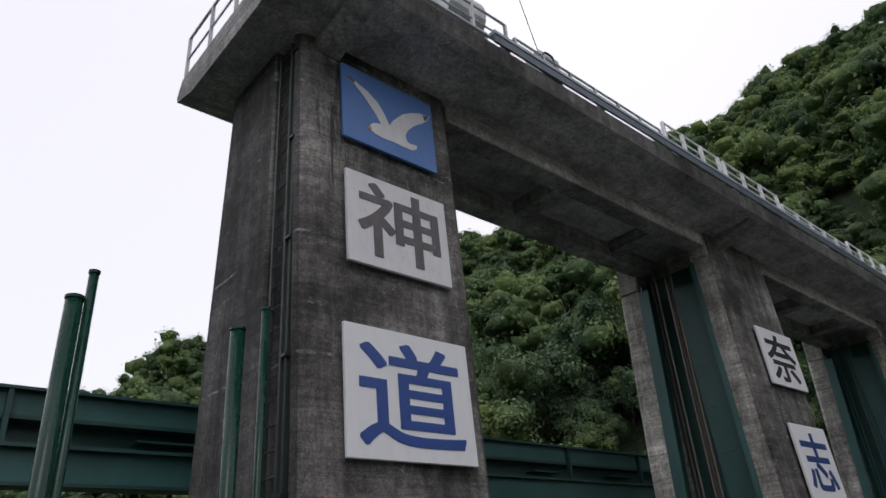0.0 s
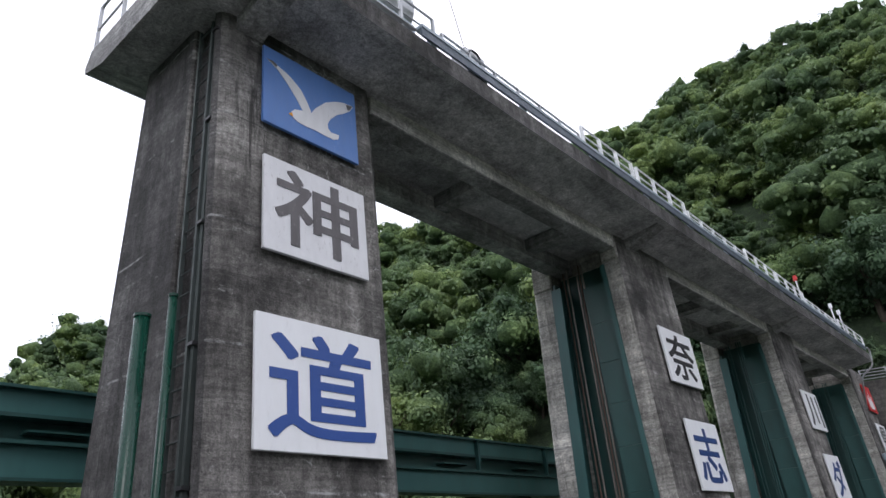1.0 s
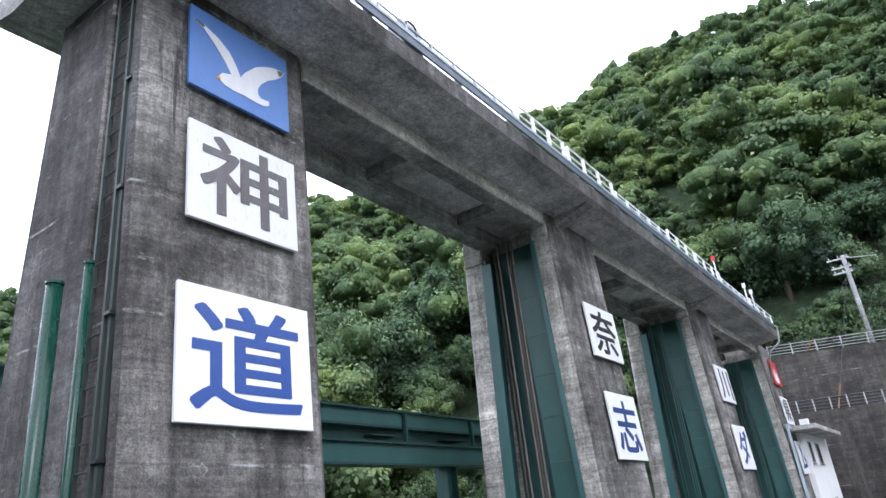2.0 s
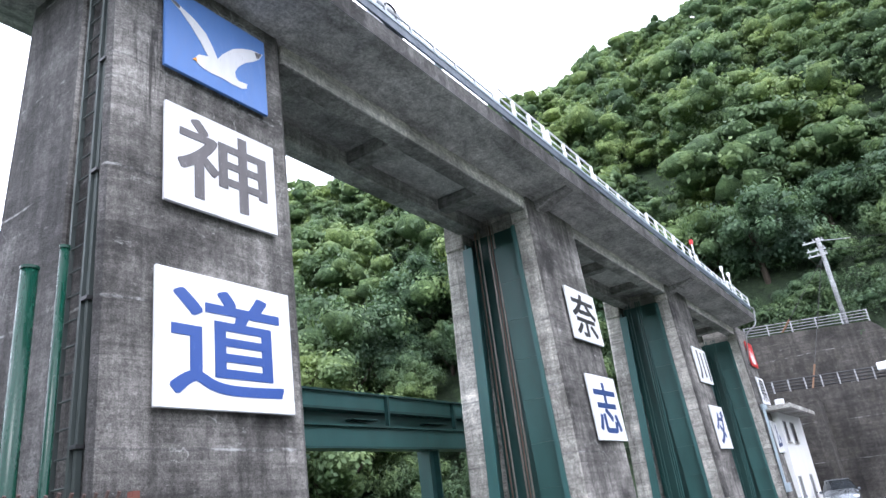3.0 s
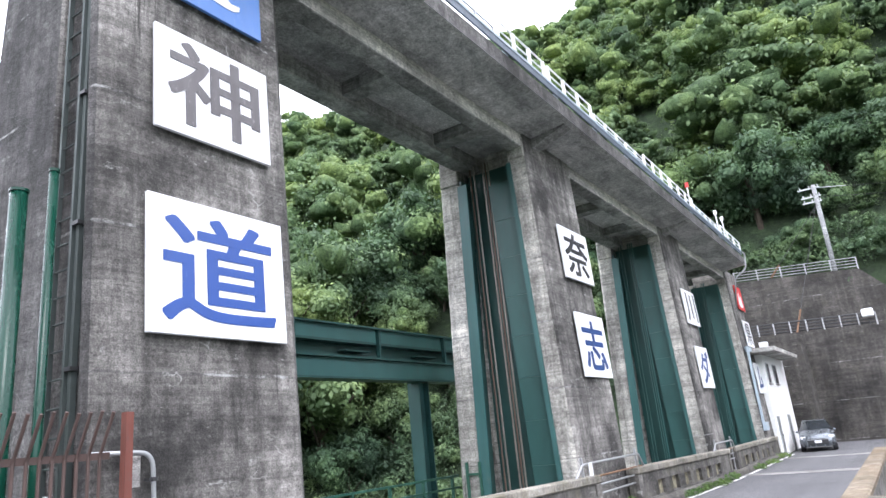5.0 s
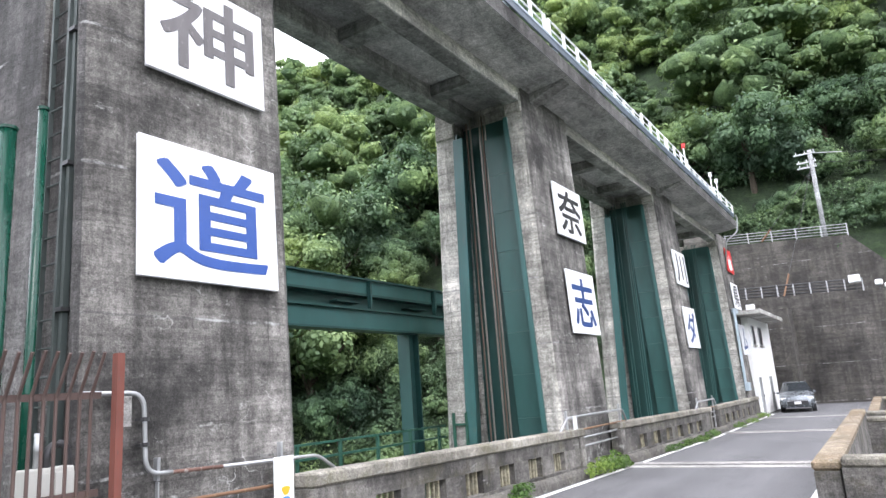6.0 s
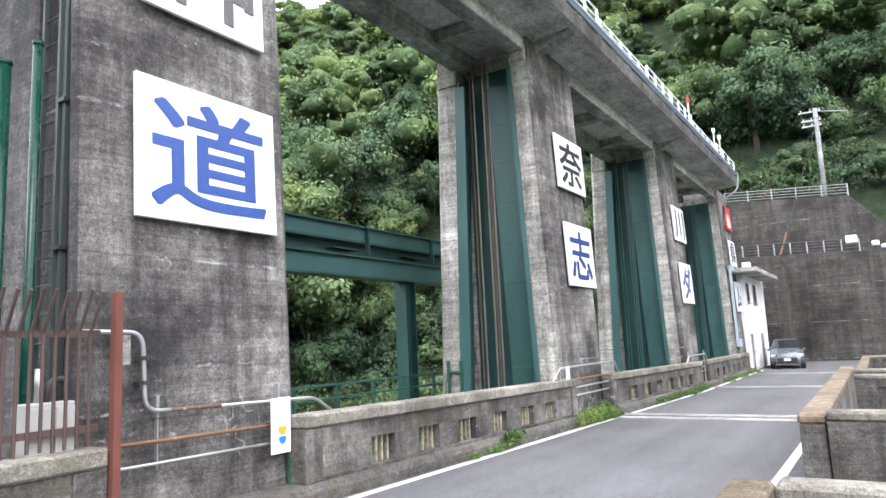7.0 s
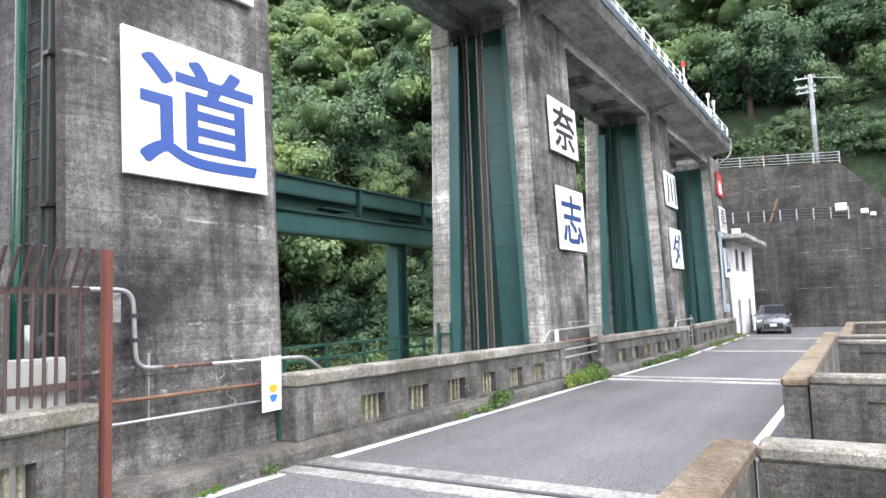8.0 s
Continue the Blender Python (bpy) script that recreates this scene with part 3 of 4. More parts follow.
def sign(ch, x0, x1, z0, z1, panel_mat, ink, label, scale=(0.86, 0.83), bold=0.011, rise=0.0):
    zc = (z0 + z1) / 2
    m = Matrix.Translation(((x0 + x1) / 2, face_y(zc) - 0.05, zc)) @ pose(0, 0, 0, -math.degrees(math.atan(BATTER)), 0, 0)
    root = thing("sign_panel", m, label, "sign", "dam name signs")
    w, h = x1 - x0, (z1 - z0)
    part("panel", box((-w / 2, -0.05, -h / 2), (w / 2, 0.0, h / 2), 0.006), panel_mat, root)
    for sx in (-0.4, 0.4):
        part("bracket", box((sx * w - 0.04, 0.0, -h * 0.42), (sx * w + 0.04, 0.06, h * 0.42)), M_GALV, root)
    if ch:
        glyph(ch, (w * scale[0], h * scale[1]), ink, root, 0, rise * h, 0.05, bold)
    return root, w, h


sign("神", 2.70, 4.42, 5.85, 7.225, M_WHITE_STAINED, M_SIGN_GREY, "weather-stained white panel with a faded grey character", (0.81, 0.82), 0.012, 0.018)
sign("道", 2.605, 4.53, 3.455, 5.015, M_WHITE, M_SIGN_BLUE, "white panel with a large blue character", (0.823, 0.805), 0.011)
SIGN_ROWS = (("奈", "志", 11.5, 0.0), ("川", "ダ", 23.0, -0.13), ("県", "ム", 34.95, -0.27))
for a, b, dx, dz in SIGN_ROWS:
    sign(a, 2.60 + dx, 4.45 + dx, 5.78 + dz, 7.18 + dz, M_WHITE, M_SIGN_BLACK, "white panel with a black character on a concrete pier", (0.80, 0.83), 0.013)
    sign(b, 2.67 + dx, 4.50 + dx, 3.30 + dz, 4.90 + dz, M_WHITE, M_SIGN_NAVY, "white panel with a dark blue character on a concrete pier", (0.76, 0.78), 0.013)
root, w, h = sign("", 2.68, 4.365, 7.75, 9.075, M_SKY_BLUE, None, "blue panel with a plain white winged emblem")


def emblem(outline, name, mat, lift=0.0):
    bm = prism([((u - 0.5) * w, (0.5 - v) * h) for u, v in outline], 0.006, "y")
    bmesh.ops.translate(bm, verts=bm.verts, vec=(0, -0.058 - lift, 0))
    part(name, bm, mat, root)


emblem(((0.03, 0.18), (0.09, 0.17), (0.16, 0.21), (0.26, 0.26), (0.37, 0.36), (0.44, 0.5), (0.48, 0.61), (0.53, 0.51), (0.64, 0.36), (0.74, 0.28), (0.84, 0.225), (0.97, 0.2), (0.93, 0.29), (0.86, 0.37), (0.77, 0.45), (0.69, 0.56), (0.655, 0.65), (0.66, 0.71), (0.69, 0.745), (0.78, 0.73), (0.77, 0.79), (0.72, 0.825), (0.63, 0.83), (0.52, 0.82), (0.41, 0.83), (0.33, 0.82), (0.28, 0.79), (0.27, 0.73), (0.30, 0.68), (0.34, 0.66), (0.39, 0.64), (0.32, 0.51), (0.23, 0.37), (0.13, 0.25)), "emblem", M_WHITE_STAINED)
emblem(((0.035, 0.182), (0.09, 0.172), (0.13, 0.20), (0.12, 0.235)), "emblem_tip", M_SIGN_GREY, 0.004)
emblem(((0.88, 0.232), (0.96, 0.205), (0.925, 0.285), (0.90, 0.30)), "emblem_tip", M_SIGN_GREY, 0.004)
emblem(((0.24, 0.775), (0.275, 0.735), (0.285, 0.785)), "emblem_point", M_ORANGE, 0.004)
root, w, h = sign("", 2.70 + 34.95, 4.42 + 34.95, 7.53, 8.86, M_SIGN_RED, None, "red panel with a plain white emblem on a concrete pier")
emblem(((0.2, 0.8), (0.3, 0.35), (0.42, 0.6), (0.5, 0.2), (0.58, 0.6), (0.7, 0.35), (0.8, 0.8), (0.66, 0.9), (0.34, 0.9)), "emblem", M_WHITE)


# ---- steel girder behind the piers ----
def girder(x0, x1):
    g = thing("plate_girder", (0, 0, 0), "dark green painted steel girder bridging behind the piers", "girder", kind="")
    part("top_flange", box((x0, 4.78, 5.150), (x1, 5.32, 5.195)), M_GREEN, g)
    part("upper_web", box((x0, 4.92, 4.810), (x1, 4.98, 5.148)), M_GIRDER, g)
    part("middle_flange", box((x0, 4.90, 4.750), (x1, 5.30, 4.808)), M_GREEN, g)
    part("back_web", box((x0, 5.24, 4.390), (x1, 5.29, 4.748)), M_GREEN, g)
    part("ledge", box((x0, 4.72, 4.335), (x1, 5.30, 4.388)), M_GREEN, g)
    part("lower_web", box((x0, 4.86, 3.870), (x1, 4.92, 4.333)), M_GIRDER, g)
    part("bottom_flange", box((x0, 4.74, 3.820), (x1, 5.20, 3.868)), M_GREEN, g)
    x = x0 + 0.7
    while x < x1:
        part("stiffener", box((x, 4.80, 4.390), (x + 0.07, 4.915, 5.147)), M_GREEN, g)
        part("knee_plate", box((x - 1.2, 4.93, 4.550), (x - 0.25, 5.2, 4.580)), M_GREEN, g)
        x += 3.1
    return g


girder(-16.0, 27.5)
col = thing("steel_column", (14.60, 5.1, 0), "dark green steel column under the girder", "column")
part("flange", box((-0.24, -0.2, -8), (-0.20, 0.2, 3.815)), M_GREEN, col)
part("flange", box((0.20, -0.2, -8), (0.24, 0.2, 3.815)), M_GREEN, col)
part("web", box((-0.20, -0.03, -8), (0.20, 0.03, 3.815)), M_GREEN_LIGHT, col)


# ---- parapets on the pier side ----
def parapet(x0, x1, y0, y1, openings, width, label, cap_mat, top=1.04, base=0.235):
    """A concrete wall with a raised cap and barred openings; it follows the road's fall."""
    root = thing("parapet", (x0, 0, 0), label, "parapet", "crest parapets", "structure")
    slope = (road_z(x1) - road_z(x0)) / (x1 - x0)
    zr = road_z(x0)

    def slab(name, a, b, lo, hi, ya, yb, mat, bev=0.0):
        bm = box((a - x0, ya, lo + zr), (b - x0, yb, hi + zr), bev)
        for v in bm.verts:
            v.co.z += slope * v.co.x
        return part(name, bm, mat, root)

    openings = sorted(openings)
    lo, hi = base + 0.04, base + 0.40
    slab("cap", x0, x1, top - 0.17, top, y0 - 0.02, y1 + 0.02, cap_mat, 0.025)
    slab("base", x0 + 0.004, x1 - 0.004, base - 0.2, lo, y0, y1, M_PARAPET)
    slab("upper_band", x0 + 0.004, x1 - 0.004, hi, top - 0.172, y0 + 0.03, y1 - 0.03, M_PARAPET)
    edges = [x0 + 0.004] + [e for o in openings for e in (o, o + width)] + [x1 - 0.004]
    for a, b in zip(edges[::2], edges[1::2]):
        slab("pillar", a, b, lo - 0.001, hi + 0.001, y0 + 0.03, y1 - 0.03, M_PARAPET)
    slab("end_post", x0, x0 + 0.30, base, top - 0.174, y0 - 0.003, y1 + 0.003, M_PARAPET, 0.012)
    slab("end_post", x1 - 0.30, x1, base, top - 0.174, y0 - 0.003, y1 + 0.003, M_PARAPET, 0.012)
    for o in openings:
        for k in range(4):
            c = o + width * (k + 0.7) / 4.4
            slab("baluster", c - 0.022, c + 0.022, lo, hi, y0 + 0.10, y0 + 0.16, M_BALUSTER, 0.008)
    return root


M_BALUSTER = concrete("baluster_concrete", (0.34, 0.31, 0.22), (0.17, 0.155, 0.11), 0.2, 0.05, 0.2, 0.1, 0.4)
LBL = "weathered concrete parapet with barred openings and mossy cap"
parapet(4.62, 13.25, -0.49, -0.21, [5.88 + 1.137 * k for k in range(6)], 0.56, LBL, M_CAP)
parapet(15.70, 26.20, -0.49, -0.21, [17.25 + 1.3 * k for k in range(6)], 0.64, LBL, M_CAP)
parapet(27.30, 37.60, -0.49, -0.21, [28.8 + 1.3 * k for k in range(6)], 0.64, LBL, M_CAP)
parapet(-8.0, 2.12, -0.55, -0.27, [1.10 - 1.17 * k for k in range(7)], 0.5, LBL, M_CAP)


# parapets on the open side, with outward returns at the refuges
def low_wall(pts, name_label, cap_mat, top=0.83):
    root = thing("parapet", (0, 0, 0), name_label, "parapet", "crest parapets", "structure")
    for (x0, y0, x1, y1, facing) in pts:
        z = road_z((x0 + x1) / 2)
        if facing == "x":
            part("wall", box((x0, y0, z - 0.2), (x1, y1, z + top - 0.12), 0.01), M_PARAPET, root)
            part("cap", box((x0 - 0.01, y0 - 0.015, z + top - 0.119), (x1 + 0.01, y1 + 0.015, z + top), 0.03), cap_mat, root)
        else:
            part("wall", box((x0 + 0.03, y0, z - 0.2), (x1, y1, z + top - 0.12), 0.01), M_PARAPET, root)
            part("cap", box((x0 - 0.01, y0, z + top - 0.119), (x1 + 0.01, y1, z + top), 0.03), M_CAP, root)
            part("panel_rim", box((x0, y1 - 0.55, z - 0.1), (x0 + 0.029, y1, z + top - 0.12)), M_PARAPET, root)
            part("panel_rim", box((x0, y0, z + top - 0.29), (x0 + 0.029, y1 - 0.551, z + top - 0.12)), M_PARAPET, root)
    return root


LB2 = "weathered concrete parapet with orange lichen on its cap"
low_wall([(-0.2, -5.67, 3.53, -5.42, "x")], LB2, M_CAP_RUST)
low_wall([(3.42, -9.4, 3.70, -5.69, "y")], "weathered concrete return wall of a roadside refuge", M_CAP)
low_wall([(7.54, -5.73, 18.0, -5.46, "x")], LB2, M_CAP_RUST, 0.95)
low_wall([(7.50, -9.4, 7.78, -5.75, "y")], "weathered concrete return wall of a roadside refuge", M_CAP, 0.90)
low_wall([(18.1, -9.4, 18.38, -5.62, "y"), (21.7, -9.4, 21.98, -5.62, "y")], "weathered concrete return walls of a roadside refuge", M_CAP)
low_wall([(22.0, -5.90, 34.0, -5.62, "x")], LB2, M_CAP_RUST)
low_wall([(34.1, -9.4, 34.38, -5.8, "y")], "weathered concrete return wall at the road end", M_CAP)


# ---- pipe rails and the notice on the first pier ----
def pipe_run(name, pts, r, mat, label, cat="pipe", radius=0.1):
    bm = tube(arc_points(pts, radius) if len(pts) > 2 else pts, r, 10)
    return tagged(finish(name, bm, mat, smooth=True), label, cat)


def on_face(x, z, off=0.10):
    return (x, face_y(z) - off, z)


pipe_run("conduit", [on_face(2.06, 2.285), on_face(2.67, 2.275), on_face(2.69, 1.50), on_face(2.98, 1.49)], 0.023, M_GALV, "bent galvanised steel conduit on the pier", "conduit", 0.16)
pipe_run("handrail_pipe", [on_face(2.93, 1.49), on_face(3.62, 1.468)], 0.020, M_PIPE_RED, "rusty red handrail pipe on the pier", "handrail")
pipe_run("handrail_pipe", [on_face(3.60, 1.469), on_face(5.07, 1.43), (5.36, -0.235, 1.24)], 0.021, M_GALV, "bent galvanised handrail pipe on the pier", "handrail", 0.12)
pipe_run("handrail_pipe", [on_face(2.12, 1.215), on_face(4.70, 1.165)], 0.020, M_YELLOW, "flaking yellow handrail pipe on the pier", "handrail")
pipe_run("handrail_pipe", [on_face(2.1, 1.0), on_face(4.70, 0.965)], 0.017, M_GALV, "galvanised handrail pipe on the pier", "handrail")
for x in (2.86, 4.50):
    p = thing("rail_bracket", (x, 0, 0), "galvanised steel rail bracket on the pier", "bracket", "rail brackets")
    part("plate", box((-0.018, face_y(1.5) - 0.06, 1.42), (0.018, face_y(1.5) + 0.02, 1.64), 0.003), M_GALV, p)
    part("strut", box((-0.008, face_y(1.2) - 0.05, 0.92), (0.008, face_y(1.2) - 0.002, 1.41)), M_GALV, p)

notice = thing("notice_board", (4.40, -0.31, 1.165), "small white notice board with orange and blue blots", "sign")
part("board", box((-0.155, -0.008, -0.32), (0.155, 0.004, 0.32), 0.003), M_WHITE, notice)
for cx, cz, s, mat in ((0.02, -0.06, 0.06, M_ORANGE), (0.02, -0.17, 0.055, M_BLUE_INK)):
    blot = [(cx + s * (1 + 0.25 * math.sin(3 * a)) * math.cos(a), cz + s * (1 + 0.2 * math.cos(2 * a)) * math.sin(a)) for a in (k * math.pi / 8 for k in range(16))]
    bm = prism(blot, 0.003, "y")
    bmesh.ops.translate(bm, verts=bm.verts, vec=(0, -0.012, 0))
    part("blot", bm, mat, notice)


gp = thing("gate_post", (4.66, -0.20, 0.3), "short green steel gate post between pier and parapet", "post")
part("post", box((-0.07, -0.04, 0.0), (0.07, 0.0, 0.95), 0.004), M_GREEN_RAIL, gp)
part("hinge", tube([(0.0, -0.05, 0.62), (0.0, -0.05, 0.74)], 0.02, 8), M_GALV, gp)

for zc in (2.02, 1.78):
    cl = thing("pipe_clip", (2.685, face_y(zc) - 0.10, zc), "small dark pipe clip on the conduit", "clip", "pipe clips")
    part("band", tube([(0, 0, -0.02), (0, 0, 0.02)], 0.036, 10), M_DARK, cl)
    part("lug", box((-0.06, -0.01, -0.015), (-0.03, 0.08, 0.015)), M_DARK, cl)
sg = thing("side_guard", (13.05, 0, 0), "short green steel guard posts at the pier foot", "railing")
for y in (2.40, 2.76):
    part("post", box((-0.03, y - 0.03, -0.6), (0.03, y + 0.03, 1.60)), M_GREEN_RAIL, sg)
for z in (0.7, 1.3):
    part("rail", box((-0.02, 2.431, z), (0.02, 2.729, z + 0.05)), M_GREEN_RAIL, sg)

# handrails before the other piers
for k, (a, b) in enumerate(((12.05, 16.5), (24.0, 27.6))):
    zr = road_z(a)
    hr = thing("pipe_handrail", (a, -0.4, zr), "bent galvanised pipe handrail before a pier", "handrail", "pier handrails")
    w = b - a
    part("top_pipe", tube(arc_points([(0, 0, 0.95), (0.5, -0.02, 1.28), (w - 0.35, -0.02, 1.28), (w, 0, 0.95)], 0.12), 0.027, 8), M_GALV, hr, smooth=True)
    for z, m in ((0.98, M_YELLOW), (0.80, M_GALV), (0.62, M_GALV)):
        part("rail_pipe", tube([(0.3, 0.02, z), (w - 0.1, 0.02, z)], 0.022, 8), m, hr, smooth=True)
    for x in (0.55, w - 0.45):
        part("post", box((x - 0.025, 0.0, 0.2), (x + 0.025, 0.05, 1.42), 0.004), M_GALV, hr)
    if k == 0:
        part("notice", box((0.75, -0.05, 0.78), (0.95, -0.04, 1.30), 0.003), M_WHITE, hr, "small white notice plate")

# ---- fence, posts and cabinet beside the first pier ----
post = thing("fence_post", (2.175, -0.56, 0.2), "red oxide painted steel channel post", "post")
part("web", box((-0.048, -0.05, -0.3), (0.022, -0.04, 2.42)), M_RED_POST, post)
part("flange", box((-0.048, -0.0395, -0.3), (-0.040, 0.03, 2.42)), M_RED_POST, post)
part("flange", box((0.014, -0.0395, -0.3), (0.022, 0.03, 2.42)), M_RED_POST, post)
fence = thing("bar_fence", (0, -0.40, 0), "rusty brown steel bar fence with tops bent outward", "fence")
part("rail", box((-8, -0.02, 2.23), (2.10, 0.02, 2.29)), M_RUST, fence)
part("rail", box((-8, -0.02, 1.40), (2.10, 0.02, 1.46)), M_RUST, fence)
bar_bm = bmesh.new()
add_tube(bar_bm, [(0, -0.03, 1.28), (0, -0.03, 2.26), (0.0, -0.22, 2.62)], 0.0155, 6)
bar0 = part("bar", bar_bm, M_RUST, fence)
for k in range(1, 96):
    b = new("bar", bar0.data)
    b.parent = fence
    b.location = (2.0 - 0.102 * k, 0, 0.01 * math.sin(k * 1.7))
bar0.location = (2.0, 0, 0)

for x, y, r, top, lab in ((1.435, 0.15, 0.078, 4.75, "thick glossy green steel pole"), (1.745, 0.15, 0.045, 5.05, "slim glossy green steel pole"), (-0.17, 0.15, 0.078, 4.76, "thick glossy green steel pole"), (-0.043, 0.15, 0.045, 5.05, "slim glossy green steel pole")):
    p = thing("green_pole", (x, y, 0), lab, "pole", "green poles")
    part("shaft", tube([(0, 0, -1.2), (0, 0, top)], r, 20), M_GREEN_POLE, p, smooth=True)
    part("lid", tube([(0, 0, top + 0.001), (0, 0, top + 0.03)], r + 0.008, 20), M_GREEN_POLE, p)
slab_back = tagged(finish("pier_apron", box((-16, -0.10, -1.3), (2.01, 1.2, 0.3)), M_CURB), "concrete apron beside the end pier", "pavement", kind="structure")

cab = thing("control_cabinet", (1.735, -0.235, 0.46), "pale grey metal control cabinet behind the fence", "cabinet")
part("body", box((-0.20, -0.10, 0.0), (0.20, 0.09, 1.22), 0.012), M_CABINET, cab)
part("door", box((-0.19, -0.118, 0.06), (0.02, -0.101, 1.18), 0.004), M_CABINET, cab)
part("door", box((0.03, -0.118, 0.06), (0.19, -0.101, 1.18), 0.004), M_CABINET, cab)
part("handle", box((-0.02, -0.13, 0.62), (0.0, -0.1185, 0.74), 0.003), M_DARK, cab)
pipe_run("cable_hose", [(1.74, -0.22, 1.68), (1.76, -0.22, 1.86), (1.92, -0.20, 1.88), (1.98, -0.2, 1.5), (1.98, -0.2, 0.5)], 0.035, M_DARK, "black corrugated cable hose", "hose", 0.1)
pipe_run("conduit", [(1.67, -0.22, 1.68), (1.67, -0.22, 1.97)], 0.03, M_GALV, "short galvanised conduit above the cabinet", "conduit")

# ---- green walkway rail behind the opening ----
wr = thing("walkway_rail", (0, 0, 0), "dark green steel guard rail behind the gate opening", "railing")
for z in (0.55, 0.9, 1.2):
    part("rail", box((5.0, 4.2, z), (14.9, 4.25, z + 0.05)), M_GREEN_RAIL, wr)
for k in range(8):
    part("post", box((5.1 + 1.35 * k, 4.19, -0.6), (5.16 + 1.35 * k, 4.26, 1.25)), M_GREEN_RAIL, wr)
wk = tagged(finish("walkway", box((4.9, 3.4, -0.75), (15.2, 4.6, -0.6)), M_GREEN), "narrow steel walkway behind the piers", "walkway")


# ---- equipment and rails on the deck ----
def guard_rail(name, p, q, z, h, n, mat, label, mid=True):
    root = thing(name, (0, 0, 0), label, "railing", "deck railings")
    p, q = Vector((*p, z)), Vector((*q, z))
    up = Vector((0, 0, h))
    w = 0.034 if mat == M_RAIL_PALE else 0.025
    part("top_rail", tube([p + up, q + up], 0.024, 6), mat, root)
    if mid:
        part("mid_rail", tube([p + up * 0.5, q + up * 0.5], 0.018, 6), mat, root)
    for k in range(n):
        a = p.lerp(q, k / (n - 1))
        part("post", box((a.x - w, a.y - w, z), (a.x + w, a.y + w, z + h)), mat, root)
    return root


M_RAIL_PALE = painted("pale_rail_paint", (0.80, 0.81, 0.82), 0.45, (0.3, 0.28, 0.26), 0.3, 6.0)
# Blue-grey channel paint, darkened for the shade on the web below the plate.
M_CHANNEL_SHADED = painted("shaded_channel_paint", (0.10, 0.125, 0.16), 0.5, (0.10, 0.08, 0.07), 0.4, 3.0)
M_STEEL_BLUE = painted("blue_grey_channel_paint", (0.36, 0.43, 0.48), 0.45, (0.15, 0.13, 0.12), 0.3, 3.0)
guard_rail("guard_rail", (1.43, 2.80), (1.43, -0.86), 9.98, 0.95, 5, M_GALV, "galvanised guard rail on the deck end")
guard_rail("guard_rail", (1.43, -0.9), (5.35, -0.9), 9.98, 0.66, 6, M_GALV, "galvanised guard rail along the deck edge")
guard_rail("guard_rail", (5.5, -0.95), (9.9, -0.95), 10.232, 0.16, 7, M_GALV, "low galvanised guard rail on the walkway", False)
for a, b in ((10.1, 12.4), (12.66, 15.4), (20.1, 23.0), (23.2, 26.3), (31.5, 35.9)):
    guard_rail("guard_rail", (a, -0.95), (b, -0.95), 10.232, 0.46, 4, M_RAIL_PALE, "pale painted guard rail on the walkway")
for a, b in ((15.6, 20.0), (26.5, 31.3)):
    guard_rail("guard_rail", (a, -0.95), (b, -0.95), 10.232, 0.27, 6, M_RAIL_PALE, "low pale guard rail on the walkway")
pipe_run("aerial_cable", [(6.7, -0.6, 10.66), (6.25, -0.55, 12.6), (5.8, -0.5, 14.5)], 0.008, M_DARK, "thin dark cable rising from the deck", "cable")
chan = thing("walkway_channel", (0, 0, 0), "blue-grey steel walkway channel along the deck edge", "walkway")
part("web", box((4.95, -0.99, 9.995), (DECK1 - 0.6, -0.95, 10.165)), M_CHANNEL_SHADED, chan, "blue-grey web with shade in its colour")
part("top_plate", box((4.95, -1.005, 10.166), (DECK1 - 0.6, -0.84, 10.232)), M_STEEL_BLUE, chan)
for k in range(12):
    part("foot", box((5.2 + 2.6 * k, -0.945, 9.98), (5.32 + 2.6 * k, -0.86, 10.165)), M_STEEL_BLUE, chan)
for k in range(4):
    pipe_run("deck_pipe", [(1.5, -0.94 + 0.085 * k, 10.06 + 0.05 * k), (4.85, -0.94 + 0.085 * k, 10.06 + 0.05 * k)], 0.028, M_GALV, "galvanised cable pipe on the deck edge", "pipe")
hoist = thing("hoist_motor", (4.85, -0.05, 9.98), "grey domed hoist drum housing on the deck", "machine")
bm = bmesh.new()
add_tube(bm, [(-0.42, 0, 1.12), (-0.36, 0, 1.12), (0.36, 0, 1.12), (0.42, 0, 1.12)], 0.55, 24)
part("drum", bm, M_GALV, hoist, smooth=False)
part("bed", box((-0.46, -0.5, 0.0), (0.46, 0.5, 0.75), 0.02), M_STEEL_BLUE, hoist)
jb = thing("junction_box", (6.55, -0.72, 9.98), "grey metal junction box on the walkway", "box")
part("body", box((-0.28, -0.14, 0), (0.28, 0.2, 0.68), 0.01), M_GALV, jb)
part("loop", tube(arc_points([(-0.24, -0.17, 0.30), (-0.24, -0.19, 0.62), (0.06, -0.19, 0.62), (0.06, -0.17, 0.30)], 0.12), 0.02, 6), M_DARK, jb)
for x, c in ((26.5, M_SIGN_RED), (31.6, M_WHITE), (33.0, M_WHITE)):
    lamp = thing("deck_lamp", (x, -0.85, 10.22), "small signal lamp on a deck post", "lamp", "deck lamps")
    part("stem", tube([(0, 0, 0), (0, 0, 1.05)], 0.03, 8), M_RAIL_PALE, lamp)
    part("head", tube([(0, 0, 1.05), (0, 0, 1.15), (0, 0, 1.25)], 0.075, 12), c, lamp)
